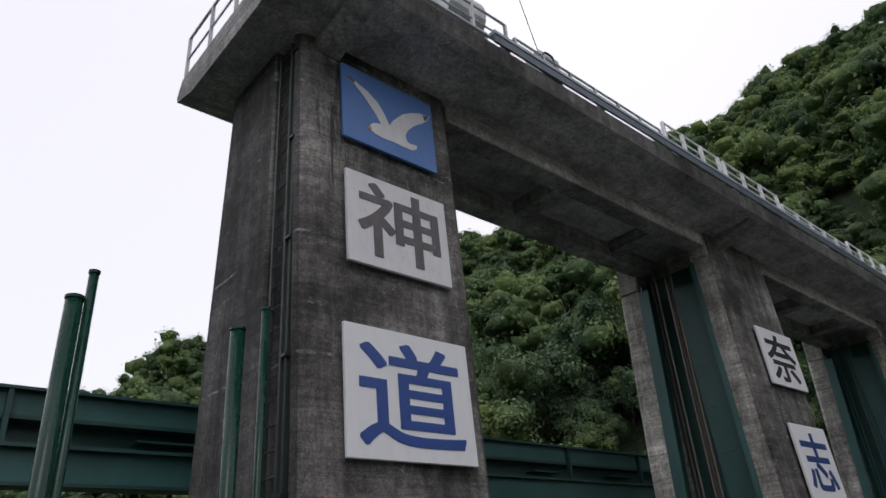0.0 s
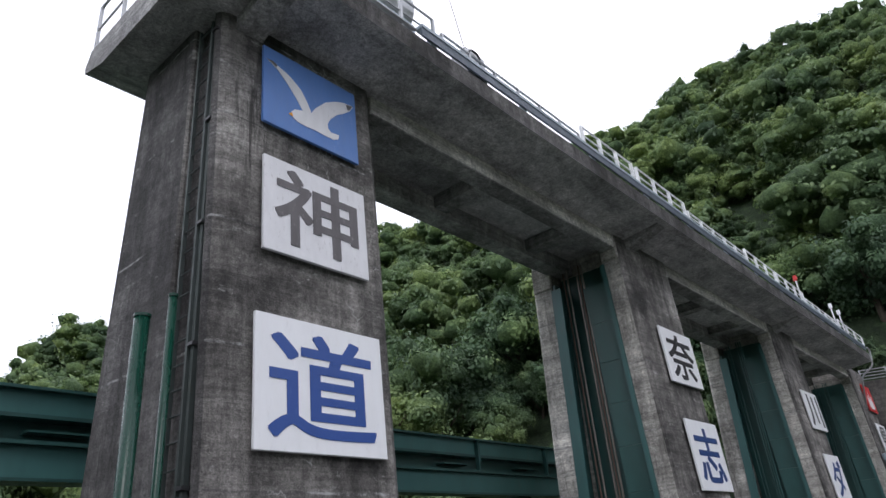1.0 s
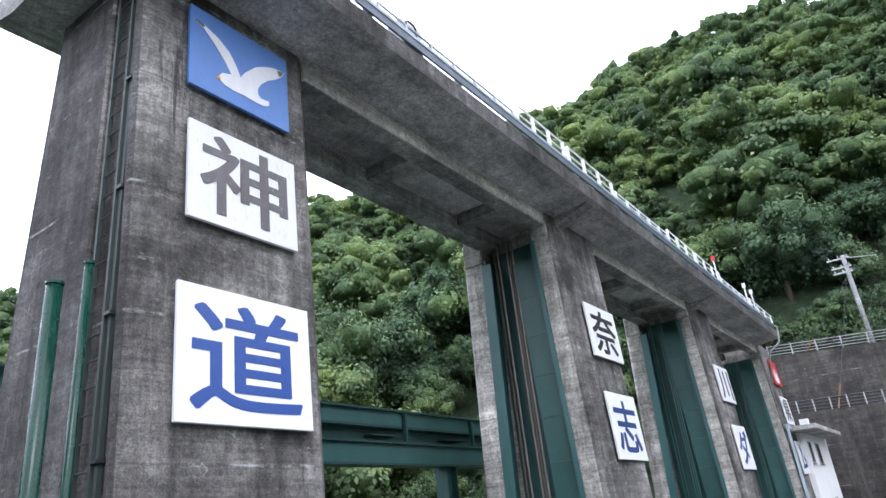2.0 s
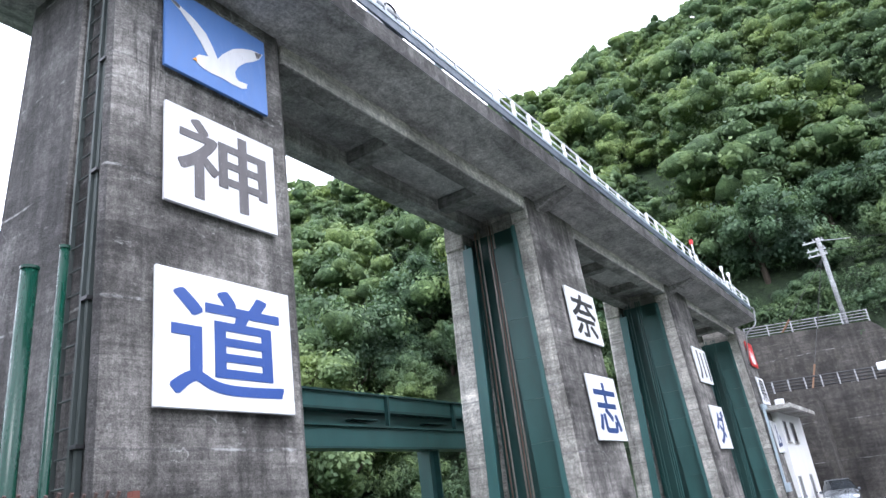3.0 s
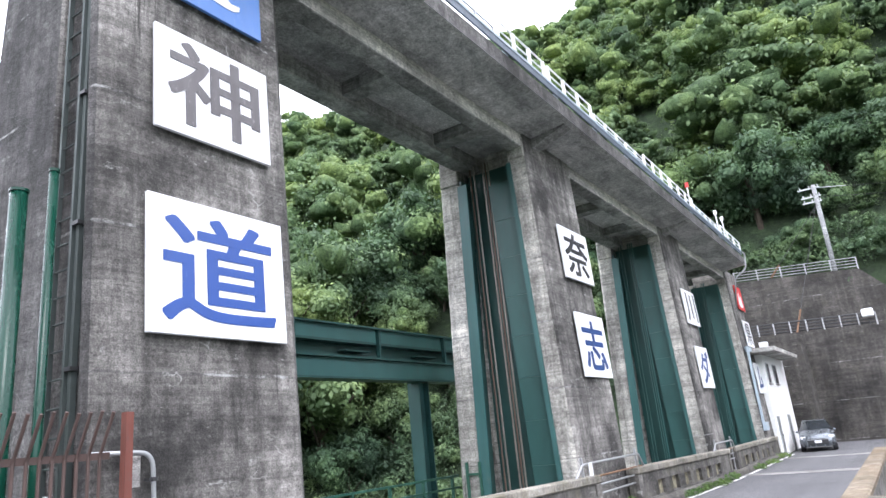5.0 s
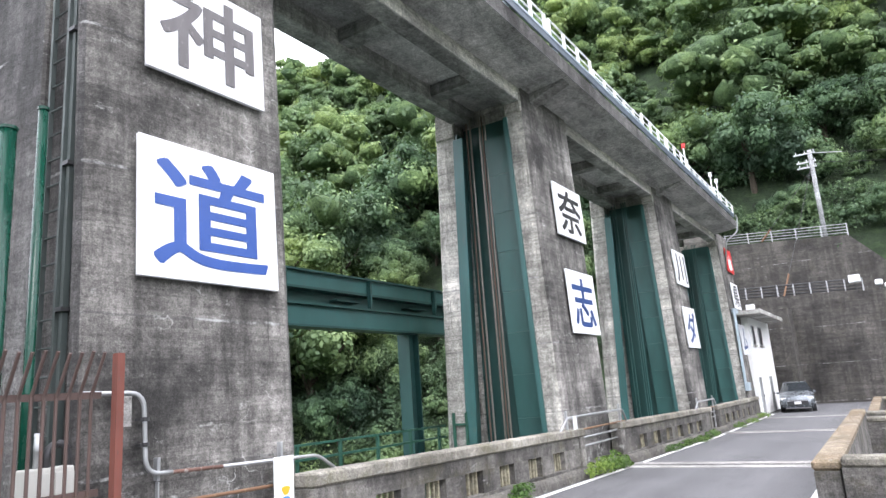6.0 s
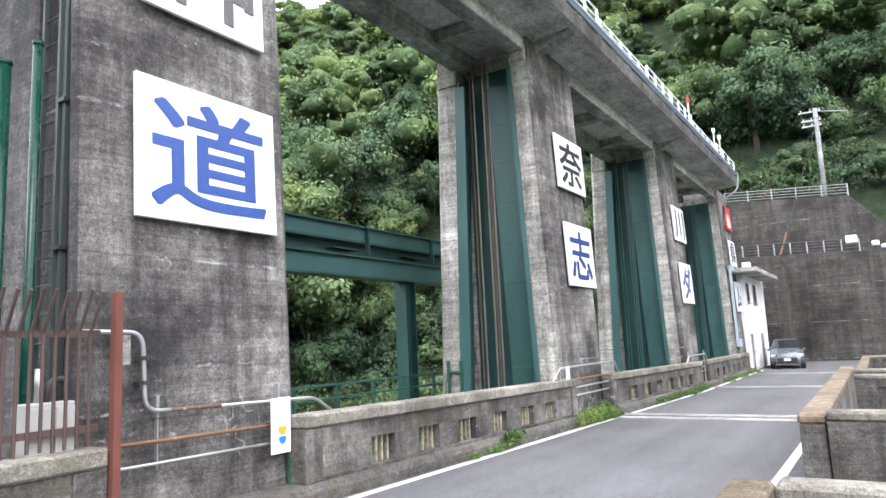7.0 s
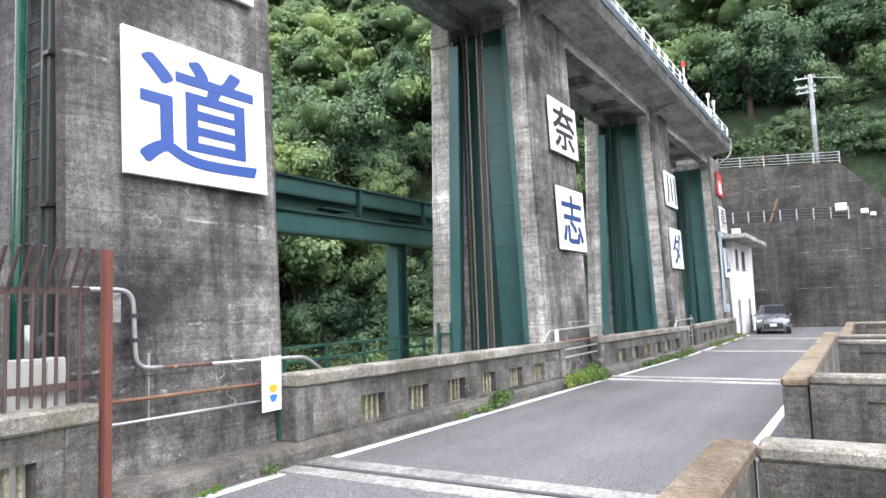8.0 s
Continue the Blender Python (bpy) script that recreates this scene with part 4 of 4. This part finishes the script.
pipe_run("drain_pipe", [(36.2, -1.0, 10.2), (36.7, -1.0, 10.2), (36.7, -0.9, 9.4), (36.6, -0.3, 9.0), (36.6, -0.05, 7.5)], 0.04, M_GALV, "galvanised cable pipe at the deck end", "pipe", 0.2)

# ---- control house ----
house = thing("control_house", (39.0, 0, 0), "white rendered control house with a flat concrete roof", "house")
part("wall", box((0.0, -0.35, -0.9), (7.6, 4.0, 5.08), 0.01), M_HOUSE, house)
part("roof", box((-1.65, -1.30, 5.08), (7.2, 4.4, 5.32), 0.02), M_ROOF, house)
for x0, x1 in ((0.6, 1.4), (2.9, 4.0)):
    wdw = part("window", box((x0, -0.40, 3.55), (x1, -0.352, 4.65)), M_GALV, house)
    part("pane", box((x0 + 0.06, -0.405, 3.61), (x1 - 0.06, -0.4005, 4.59)), M_DARK, wdw)
    part("sill", box((x0 - 0.05, -0.45, 3.48), (x1 + 0.05, -0.352, 3.548)), M_ROOF, wdw)
for x0 in (0.55, 4.6):
    d = part("door", box((x0, -0.385, -0.19), (x0 + 0.85, -0.352, 1.81)), M_GALV, house, "grey steel door")
    part("handle", box((x0 + 0.7, -0.42, 0.75), (x0 + 0.76, -0.386, 0.85)), M_DARK, d)
part("lamp_box", box((-0.9, -0.9, 5.37), (-0.5, -0.5, 5.65), 0.01), M_WHITE, house)
ductw = thing("cable_trunking", (36.42, 0, 0), "blue-grey steel cable trunking on the last pier", "duct")
part("upright", box((-0.12, face_y(3) - 0.14, 1.6), (0.20, face_y(1.6), 5.4), 0.01), M_STEEL_BLUE, ductw)
part("arm", box((0.201, face_y(5.3) - 0.22, 5.15), (0.95, face_y(5.3) - 0.0, 5.4), 0.01), M_STEEL_BLUE, ductw)
part("foot_box", box((-0.14, face_y(1.5) - 0.2, 1.2), (0.5, face_y(1.3), 1.598), 0.01), M_STEEL_BLUE, ductw)

# ---- retaining walls at the road end ----
tagged(finish("retaining_wall_lower", prism(((6, -1.5), (6, 7.25), (-5.0, 6.88), (-7.1, 6.6), (-40, 5.4), (-40, -1.5)), 1.2, "x"), M_WALL), "dark stained concrete retaining wall", "retaining wall", kind="structure").location.x = 50
tagged(finish("retaining_wall_upper", prism(((6, 6.0), (6, 11.75), (-5.6, 10.89), (-6.1, 10.35), (-8.1, 8.1), (-9.8, 6.0)), 1.0, "x"), M_WALL), "dark stained upper concrete retaining wall", "retaining wall", kind="structure").location.x = 52.2
tagged(finish("retaining_wall_wing", box((47.6, -1.55, -1.5), (49.996, 6, 6.0)), M_WALL), "paler concrete wing wall beside the house", "retaining wall", kind="structure")
tagged(finish("terrace", box((51.2, -9.8, 5.6), (52.19, 6, 6.55)), M_CURB), "narrow concrete terrace above the wall", "pavement", kind="structure")


def wall_rail(x, y0, y1, z0, z1, mat, label, bars, n, h):
    root = thing("wall_railing", (x, 0, 0), label, "railing", "wall railings")
    for k in range(bars):
        f = h * (k + 1) / bars
        part("rail", tube([(0, y0, z0 + f), (0, y1, z1 + f)], 0.055 if mat == M_DARK else 0.028, 6), mat, root)
    for k in range(n):
        t = k / (n - 1)
        y, z = y0 + (y1 - y0) * t, z0 + (z1 - z0) * t
        part("post", box((-0.05, y - 0.04, z - 0.02), (0.05, y + 0.04, z + h + 0.04)), M_GALV, root)


wall_rail(52.5, 2.3, -5.62, 11.45, 10.89, M_GALV, "pale steel railing on the upper wall", 4, 6, 0.82)
wall_rail(50.5, 3.2, -5.9, 7.14, 6.78, M_DARK, "dark steel railing with pale posts on the lower wall", 4, 10, 0.84)
for y, z, s in ((-5.5, 7.6, 0.34), (-6.8, 7.2, 0.22), (-7.25, 6.97, 0.17)):
    fl = thing("floodlight", (50.2, y, z), "white boxy floodlight above the wall", "lamp", "floodlights")
    part("housing", box((-0.25, -s, -s * 0.75), (0.1, s, s * 0.75), 0.06), M_WHITE, fl)
    part("stem", tube([(0, 0, -s * 0.75), (0, 0, -1.0)], 0.04, 6), M_DARK, fl)

pole = thing("utility_pole", (53.4, -4.22, 0), "grey concrete utility pole with crossarms and insulators", "utility pole")
bm = bmesh.new()
add_tube(bm, [(0, 0, 9.5), (0, 0, 17.7)], 0.16, 12)
part("shaft", bm, M_POLE, pole, smooth=True)
for z, w in ((17.5, 0.9), (16.85, 0.8), (16.45, 0.8)):
    part("crossarm", box((-0.06, -w * 0.4, z - 0.05), (0.06, w * 1.2, z + 0.05)), M_GALV, pole)
    for k in range(3):
        part("insulator", tube([(0, -w * 0.3 + w * 0.65 * k, z + 0.05), (0, -w * 0.3 + w * 0.65 * k, z + 0.22)], 0.04, 8), M_GALV, pole)
part("transformer_arm", tube([(0, 0, 17.5), (0, -2.0, 17.1)], 0.03, 6), M_GALV, pole)
for a, b in (((53.3, -4.15, 16.4), (50.3, -1.2, 6.98)), ((53.3, -4.15, 16.2), (52.4, -0.18, 11.38))):
    a, b = Vector(a), Vector(b)
    g = thing("guy_wire", (0, 0, 0), "steel guy wire with a yellow guard sleeve", "wire", "guy wires")
    part("wire", tube([a, b], 0.02, 5), M_DARK, g)
    part("sleeve", tube([b, b.lerp(a, 0.17)], 0.06, 8), M_YELLOW, g, "yellow sleeve")
for z, e in ((17.5, (80, -30, 24)), (16.8, (80, -34, 22))):
    a, e = Vector((53.4, -4.22, z)), Vector(e)
    pts = [a.lerp(e, k / 10) - Vector((0, 0, 1.5 * math.sin(math.pi * k / 10))) for k in range(11)]
    tagged(finish("power_cable", tube(pts, 0.018, 5), M_DARK), "thin dark overhead power cable", "cable", "power cables")


# ---- parked car ----
def build_car(m):
    paint = painted("silver_car_paint", (0.20, 0.22, 0.24), 0.25, (0.3, 0.3, 0.3), 0.05, 2.0, 0.6, 0.05)
    glass, gn, gl, gb = shader("car_glass", 0.05)
    gb.inputs["Base Color"].default_value = (0.02, 0.025, 0.03, 1)
    root = thing("parked_car", m, "silver-grey compact SUV parked facing the dam road", "car")
    # stations along the length: x, half width low, half width belt, belt z, half width roof, roof z
    st = ((-2.12, 0.62, 0.66, 0.72, 0.6, 0.76), (-1.95, 0.80, 0.82, 0.82, 0.70, 0.88), (-1.2, 0.87, 0.87, 0.95, 0.72, 1.02), (-0.85, 0.88, 0.88, 0.98, 0.70, 1.10), (-0.15, 0.88, 0.88, 1.00, 0.62, 1.56), (0.9, 0.88, 0.88, 1.02, 0.62, 1.60), (1.65, 0.87, 0.87, 1.03, 0.58, 1.52), (2.0, 0.84, 0.85, 1.02, 0.62, 1.12), (2.12, 0.76, 0.78, 0.9, 0.6, 0.95))
    bm = bmesh.new()
    rings = []
    for x, wl_, wb, zb, wr_, zr in st:
        half = ((wl_ * 0.9, 0.26), (wl_, 0.42), (wb, zb - 0.18), (wb * 0.985, zb), (wr_, zr - 0.05), (wr_ * 0.82, zr))
        ring = [(x, -y, z) for y, z in half] + [(x, y, z) for y, z in half[::-1]]
        rings.append([bm.verts.new(p) for p in ring])
    for a, b in zip(rings, rings[1:]):
        for k in range(len(a)):
            f = bm.faces.new((a[k], a[(k + 1) % len(a)], b[(k + 1) % len(a)], b[k]))
            if k in (3, 7) and -0.9 < (a[0].co.x + b[0].co.x) / 2 < 1.8:
                f.material_index = 1
            if k in (4, 5, 6) and (round(a[0].co.x, 2), round(b[0].co.x, 2)) in ((-0.85, -0.15), (1.65, 2.0)):
                f.material_index = 1
    for a, b in ((rings[0], 1), (rings[-1], -1)):
        bm.faces.new(a[::b])
    bmesh.ops.bevel(bm, geom=[e for e in bm.edges if e.calc_face_angle(0) > 0.5], offset=0.03, segments=2, affect="EDGES")
    part("body", bm, [paint, glass], root, smooth=True)
    for sx in (-1.32, 1.32):
        for sy in (-1, 1):
            wh = part("wheel", tube([(sx, sy * 0.66, 0.33), (sx, sy * 0.885, 0.33)], 0.33, 20), M_DARK, root, "black tyre")
            part("rim", tube([(sx, sy * 0.80, 0.33), (sx, sy * 0.895, 0.33)], 0.20, 12), M_GALV, wh, "alloy rim")
    for sy in (-1, 1):
        part("headlight", box((-2.08, sy * 0.64 - 0.17, 0.66), (-1.9, sy * 0.64 + 0.17, 0.80), 0.03), M_WHITE, root, "clear headlight")
        part("mirror", box((-0.78, sy * 0.93 - 0.07, 0.98), (-0.64, sy * 0.93 + 0.07, 1.10), 0.03), paint, root)
        part("fog_lamp", box((-2.1, sy * 0.62 - 0.1, 0.36), (-2.0, sy * 0.62 + 0.1, 0.48), 0.02), M_DARK, root)
    part("grille", box((-2.15, -0.5, 0.36), (-2.1, 0.5, 0.66), 0.02), M_DARK, root, "black grille")
    part("bumper_bar", box((-2.17, -0.5, 0.60), (-2.151, 0.5, 0.64)), M_GALV, root)
    part("number_plate", box((-2.175, -0.17, 0.44), (-2.152, 0.17, 0.58)), M_WHITE, root, "white plate")
    for sy in (-1, 1):
        part("roof_rail", tube([(-0.1, sy * 0.56, 1.60), (1.5, sy * 0.56, 1.60)], 0.025, 6), M_DARK, root)
    return root


build_car(pose(42.9, -1.70, -0.2, 0, 0, 6))


# ---- foliage ----
rng = np.random.default_rng(7)


FLAT = np.array([1.18, 1.18, 0.82])


def crown_arrays(seed, radius, lumps, leaves, leaf, big=0.42):
    """A lumpy crown: leaf sprays on the outside of overlapping lobes, over inner lobes with shade in their colour."""
    g = np.random.default_rng(seed)
    c = g.normal(size=(lumps, 3))
    c /= np.linalg.norm(c, axis=1)[:, None]
    c *= (radius * np.array([0.95, 0.95, 0.85])) * g.uniform(0.15, 1.0, (lumps, 1)) ** 0.6
    c[:, 2] = np.where(c[:, 2] < -0.35 * radius, -c[:, 2] * 0.6, c[:, 2])
    r = radius * g.uniform(0.14, big, lumps)
    pts, nrm = [], []
    while sum(len(p) for p in pts) < leaves:
        k = g.integers(0, lumps, leaves)
        d = g.normal(size=(leaves, 3))
        d /= np.linalg.norm(d, axis=1)[:, None]
        p = c[k] + d * FLAT * (r[k] * g.uniform(0.78, 1.24, leaves))[:, None]
        dist = np.linalg.norm(p[:, None] - c[None], axis=2) / r[None]
        dist[np.arange(leaves), k] = 9
        keep = (dist.min(1) > 0.85) & (p[:, 2] > -radius * 0.75)
        pts.append(p[keep])
        nrm.append(d[keep])
    p, d = np.concatenate(pts)[:leaves], np.concatenate(nrm)[:leaves]
    n = d + g.normal(size=p.shape) * 0.28 + np.array([0, 0, 0.25])
    n /= np.linalg.norm(n, axis=1)[:, None]
    t = np.cross(n, g.normal(size=p.shape))
    t /= np.linalg.norm(t, axis=1)[:, None]
    b = np.cross(n, t)
    s = leaf * g.uniform(0.6, 1.4, (leaves, 1))
    droop = n * s * 0.25
    quads = np.stack([p - t * s - droop, p + b * s * 0.55, p + t * s - droop, p - b * s * 0.55], 1)
    return quads.reshape(-1, 3), c, r


def lobe_arrays(c, r, shrink):
    bm = bmesh.new()
    bmesh.ops.create_icosphere(bm, subdivisions=1, radius=1)
    v = np.array([q.co[:] for q in bm.verts])
    f = np.array([[q.index for q in p.verts] for p in bm.faces])
    bm.free()
    g = np.random.default_rng(len(r))
    vs = np.concatenate([c[k] + v * FLAT * (r[k] * shrink * g.uniform(0.55, 1.22, (len(v), 1))) for k in range(len(r))])
    fs = np.concatenate([f + len(v) * k for k in range(len(r))])
    return vs, fs


def arrays_to_mesh(name, leaf_v, core_v, core_f, mats):
    me = bpy.data.meshes.new(name)
    nq, nt = len(leaf_v) // 4, len(core_f)
    me.vertices.add(len(leaf_v) + len(core_v))
    me.vertices.foreach_set("co", np.concatenate([leaf_v, core_v]).astype(np.float32).ravel())
    loops = np.concatenate([np.arange(len(leaf_v)), (core_f + len(leaf_v)).ravel()]).astype(np.int32)
    me.loops.add(len(loops))
    me.loops.foreach_set("vertex_index", loops)
    me.polygons.add(nq + nt)
    starts = np.concatenate([np.arange(nq) * 4, nq * 4 + np.arange(nt) * 3]).astype(np.int32)
    me.polygons.foreach_set("loop_start", starts)
    for m in mats:
        me.materials.append(m)
    me.polygons.foreach_set("material_index", np.concatenate([np.zeros(nq), np.ones(nt)]).astype(np.int32))
    me.polygons.foreach_set("use_smooth", np.ones(nq + nt, dtype=bool))
    me.update(calc_edges=True)
    return me


NEAR = [crown_arrays(20 + k, 3.3, 40, 5600, 0.105, 0.34) for k in range(6)]
FAR = [crown_arrays(40 + k, 3.5, 28, 820, 0.15, 0.32) for k in range(6)]
near_meshes = []
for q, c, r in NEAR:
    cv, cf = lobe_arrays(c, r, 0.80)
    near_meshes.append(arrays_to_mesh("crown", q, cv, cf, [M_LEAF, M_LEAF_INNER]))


def trunk_mesh():
    bm = bmesh.new()
    pts = [(0, 0, -6), (0.1, 0, -3.5), (0.0, 0.1, -1.0), (0.1, 0.05, 1.0)]
    rad = (0.26, 0.2, 0.15, 0.07)
    for (p, q), (a, b) in zip(zip(pts, pts[1:]), zip(rad, rad[1:])):
        add_tube(bm, [p, q], (a + b) / 2, 7)
    for k in range(5):
        a = k * 1.3
        add_tube(bm, [(0.05, 0.05, -2.0 + 0.5 * k), (1.5 * math.cos(a), 1.5 * math.sin(a), -0.6 + 0.45 * k)], 0.05, 5)
    me = bpy.data.meshes.new("trunk")
    bm.to_mesh(me)
    bm.free()
    me.materials.append(M_TRUNK)
    return me


trunk = trunk_mesh()
far_v, far_cv, far_cf = [], [], []
n_near = 0
far_count = 0
r = 41.0
while r < 178:
    step = 4.5 + r * 0.013
    for a in np.arange(-22, 100, math.degrees(step / r)):
        az = a + rng.uniform(-0.35, 0.35) * math.degrees(step / r)
        rr = r + rng.uniform(-0.4, 0.4) * step
        r0, rc = table(FOOT, az), table(CREST, az)
        if rr < r0 - 2 or rr > rc + 4:
            continue
        x, y = HUB.x + rr * math.cos(radians(az)), HUB.y + rr * math.sin(radians(az))
        if x < 54.4 and y < 8 or y < 14 and x < 46:
            continue
        s = rng.choice((0.8, 1.0, 1.2, 1.45, 1.9)) * rng.uniform(0.9, 1.1) if rr > r0 + 6 else rng.uniform(0.45, 0.8)
        z = terrain(az, rr) + (2.6 if rr > r0 + 6 else 1.2) * s
        rot = rng.uniform(0, 2 * math.pi)
        if n_near < 110:
            t = thing("tree", Matrix.Translation((x, y, z)) @ Matrix.Rotation(rot, 4, "Z") @ Matrix.Diagonal((s, s, s * rng.uniform(0.9, 1.25), 1)), "leafy green broadleaf tree on the steep slope", "tree", "valley trees")
            crown = new("crown", near_meshes[n_near % 6])
            crown.parent = t
            stem = new("trunk", trunk)
            stem.parent = t
            n_near += 1
        else:
            q, c, rad = FAR[int(rng.integers(0, 6))]
            ca, sa = math.cos(rot), math.sin(rot)
            m = np.array([[ca, -sa, 0], [sa, ca, 0], [0, 0, rng.uniform(0.85, 1.25)]]) * s
            off = np.array([x, y, z])
            far_v.append(q @ m.T + off)
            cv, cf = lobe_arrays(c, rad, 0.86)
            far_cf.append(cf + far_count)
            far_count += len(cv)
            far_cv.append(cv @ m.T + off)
    r += step * 0.82
# low growth along the foot of the slope and above the wall
low_v, low_cv, low_cf, low_count = [], [], [], 0
for k in range(360):
    az = rng.uniform(-10, 84)
    rr = table(FOOT, az) + rng.uniform(-5.0, 11.0)
    x, y = HUB.x + rr * math.cos(radians(az)), HUB.y + rr * math.sin(radians(az))
    if x < 53.6 and y < 8 or y < 12 and x < 46:
        continue
    q, c, rad = NEAR[k % 6]
    keep = rng.random(len(q) // 4) < 0.14
    q = q.reshape(-1, 4, 3)[keep]
    q = (q - q.mean(1, keepdims=True)) * 1.7 + q.mean(1, keepdims=True)
    s = rng.uniform(0.35, 0.62)
    off = np.array([x, y, terrain(az, rr) + 0.9 * s])
    low_v.append(q.reshape(-1, 3) * s + off)
    cv, cf = lobe_arrays(c[:10], rad[:10], 0.8)
    low_cf.append(cf + low_count)
    low_count += len(cv)
    low_cv.append(cv * s + off)
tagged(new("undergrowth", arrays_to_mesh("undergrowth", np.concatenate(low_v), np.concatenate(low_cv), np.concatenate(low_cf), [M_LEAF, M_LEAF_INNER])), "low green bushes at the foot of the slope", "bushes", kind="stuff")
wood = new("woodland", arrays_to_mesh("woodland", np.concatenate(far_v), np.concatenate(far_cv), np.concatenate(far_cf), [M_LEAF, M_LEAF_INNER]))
tagged(wood, "dense green broadleaf woodland covering the mountainside", "woodland", kind="stuff")


# ---- weeds at the kerb ----
def weed(x, y, z, r, h, count, seed, label):
    g = np.random.default_rng(seed)
    q, c, rad = NEAR[seed % 6]
    q = q.reshape(-1, 4, 3)[g.choice(len(q) // 4, min(count * 4, 1200), replace=False)]
    mid = q.mean(1, keepdims=True)
    q = (mid * np.array([r * 1.5, r * 0.55, h * 0.6]) / 3.0 + (q - mid) * 0.22 * g.uniform(0.6, 1.3, (len(q), 1, 1)))
    q[:, :, 2] += h * 0.45
    q[:, :, 2] = np.maximum(q[:, :, 2], 0.0)
    ob = new("weed_clump", arrays_to_mesh("weed", q.reshape(-1, 3), np.zeros((0, 3)), np.zeros((0, 3), int), [M_WEED]))
    ob.location = (x, y, z)
    tagged(ob, label, "weeds", "kerb weeds", "stuff")


for k, (x, rr, h, c) in enumerate(((13.3, 0.45, 0.38, 420), (14.2, 0.45, 0.45, 420), (14.9, 0.3, 0.3, 220), (9.6, 0.22, 0.36, 180), (9.1, 0.25, 0.14, 90), (8.2, 0.12, 0.1, 30), (4.0, 0.10, 0.12, 24), (3.2, 0.12, 0.06, 26), (2.6, 0.15, 0.05, 26), (19.5, 0.4, 0.22, 160), (21.0, 0.5, 0.22, 200), (22.8, 0.5, 0.2, 200), (24.5, 0.5, 0.3, 200), (30, 0.6, 0.2, 200), (33, 0.6, 0.2, 200), (36.5, 0.6, 0.3, 240))):
    weed(x, -0.70, road_z(x) + 0.01, rr, h, c, 100 + k, "green weeds growing in the kerb gutter")
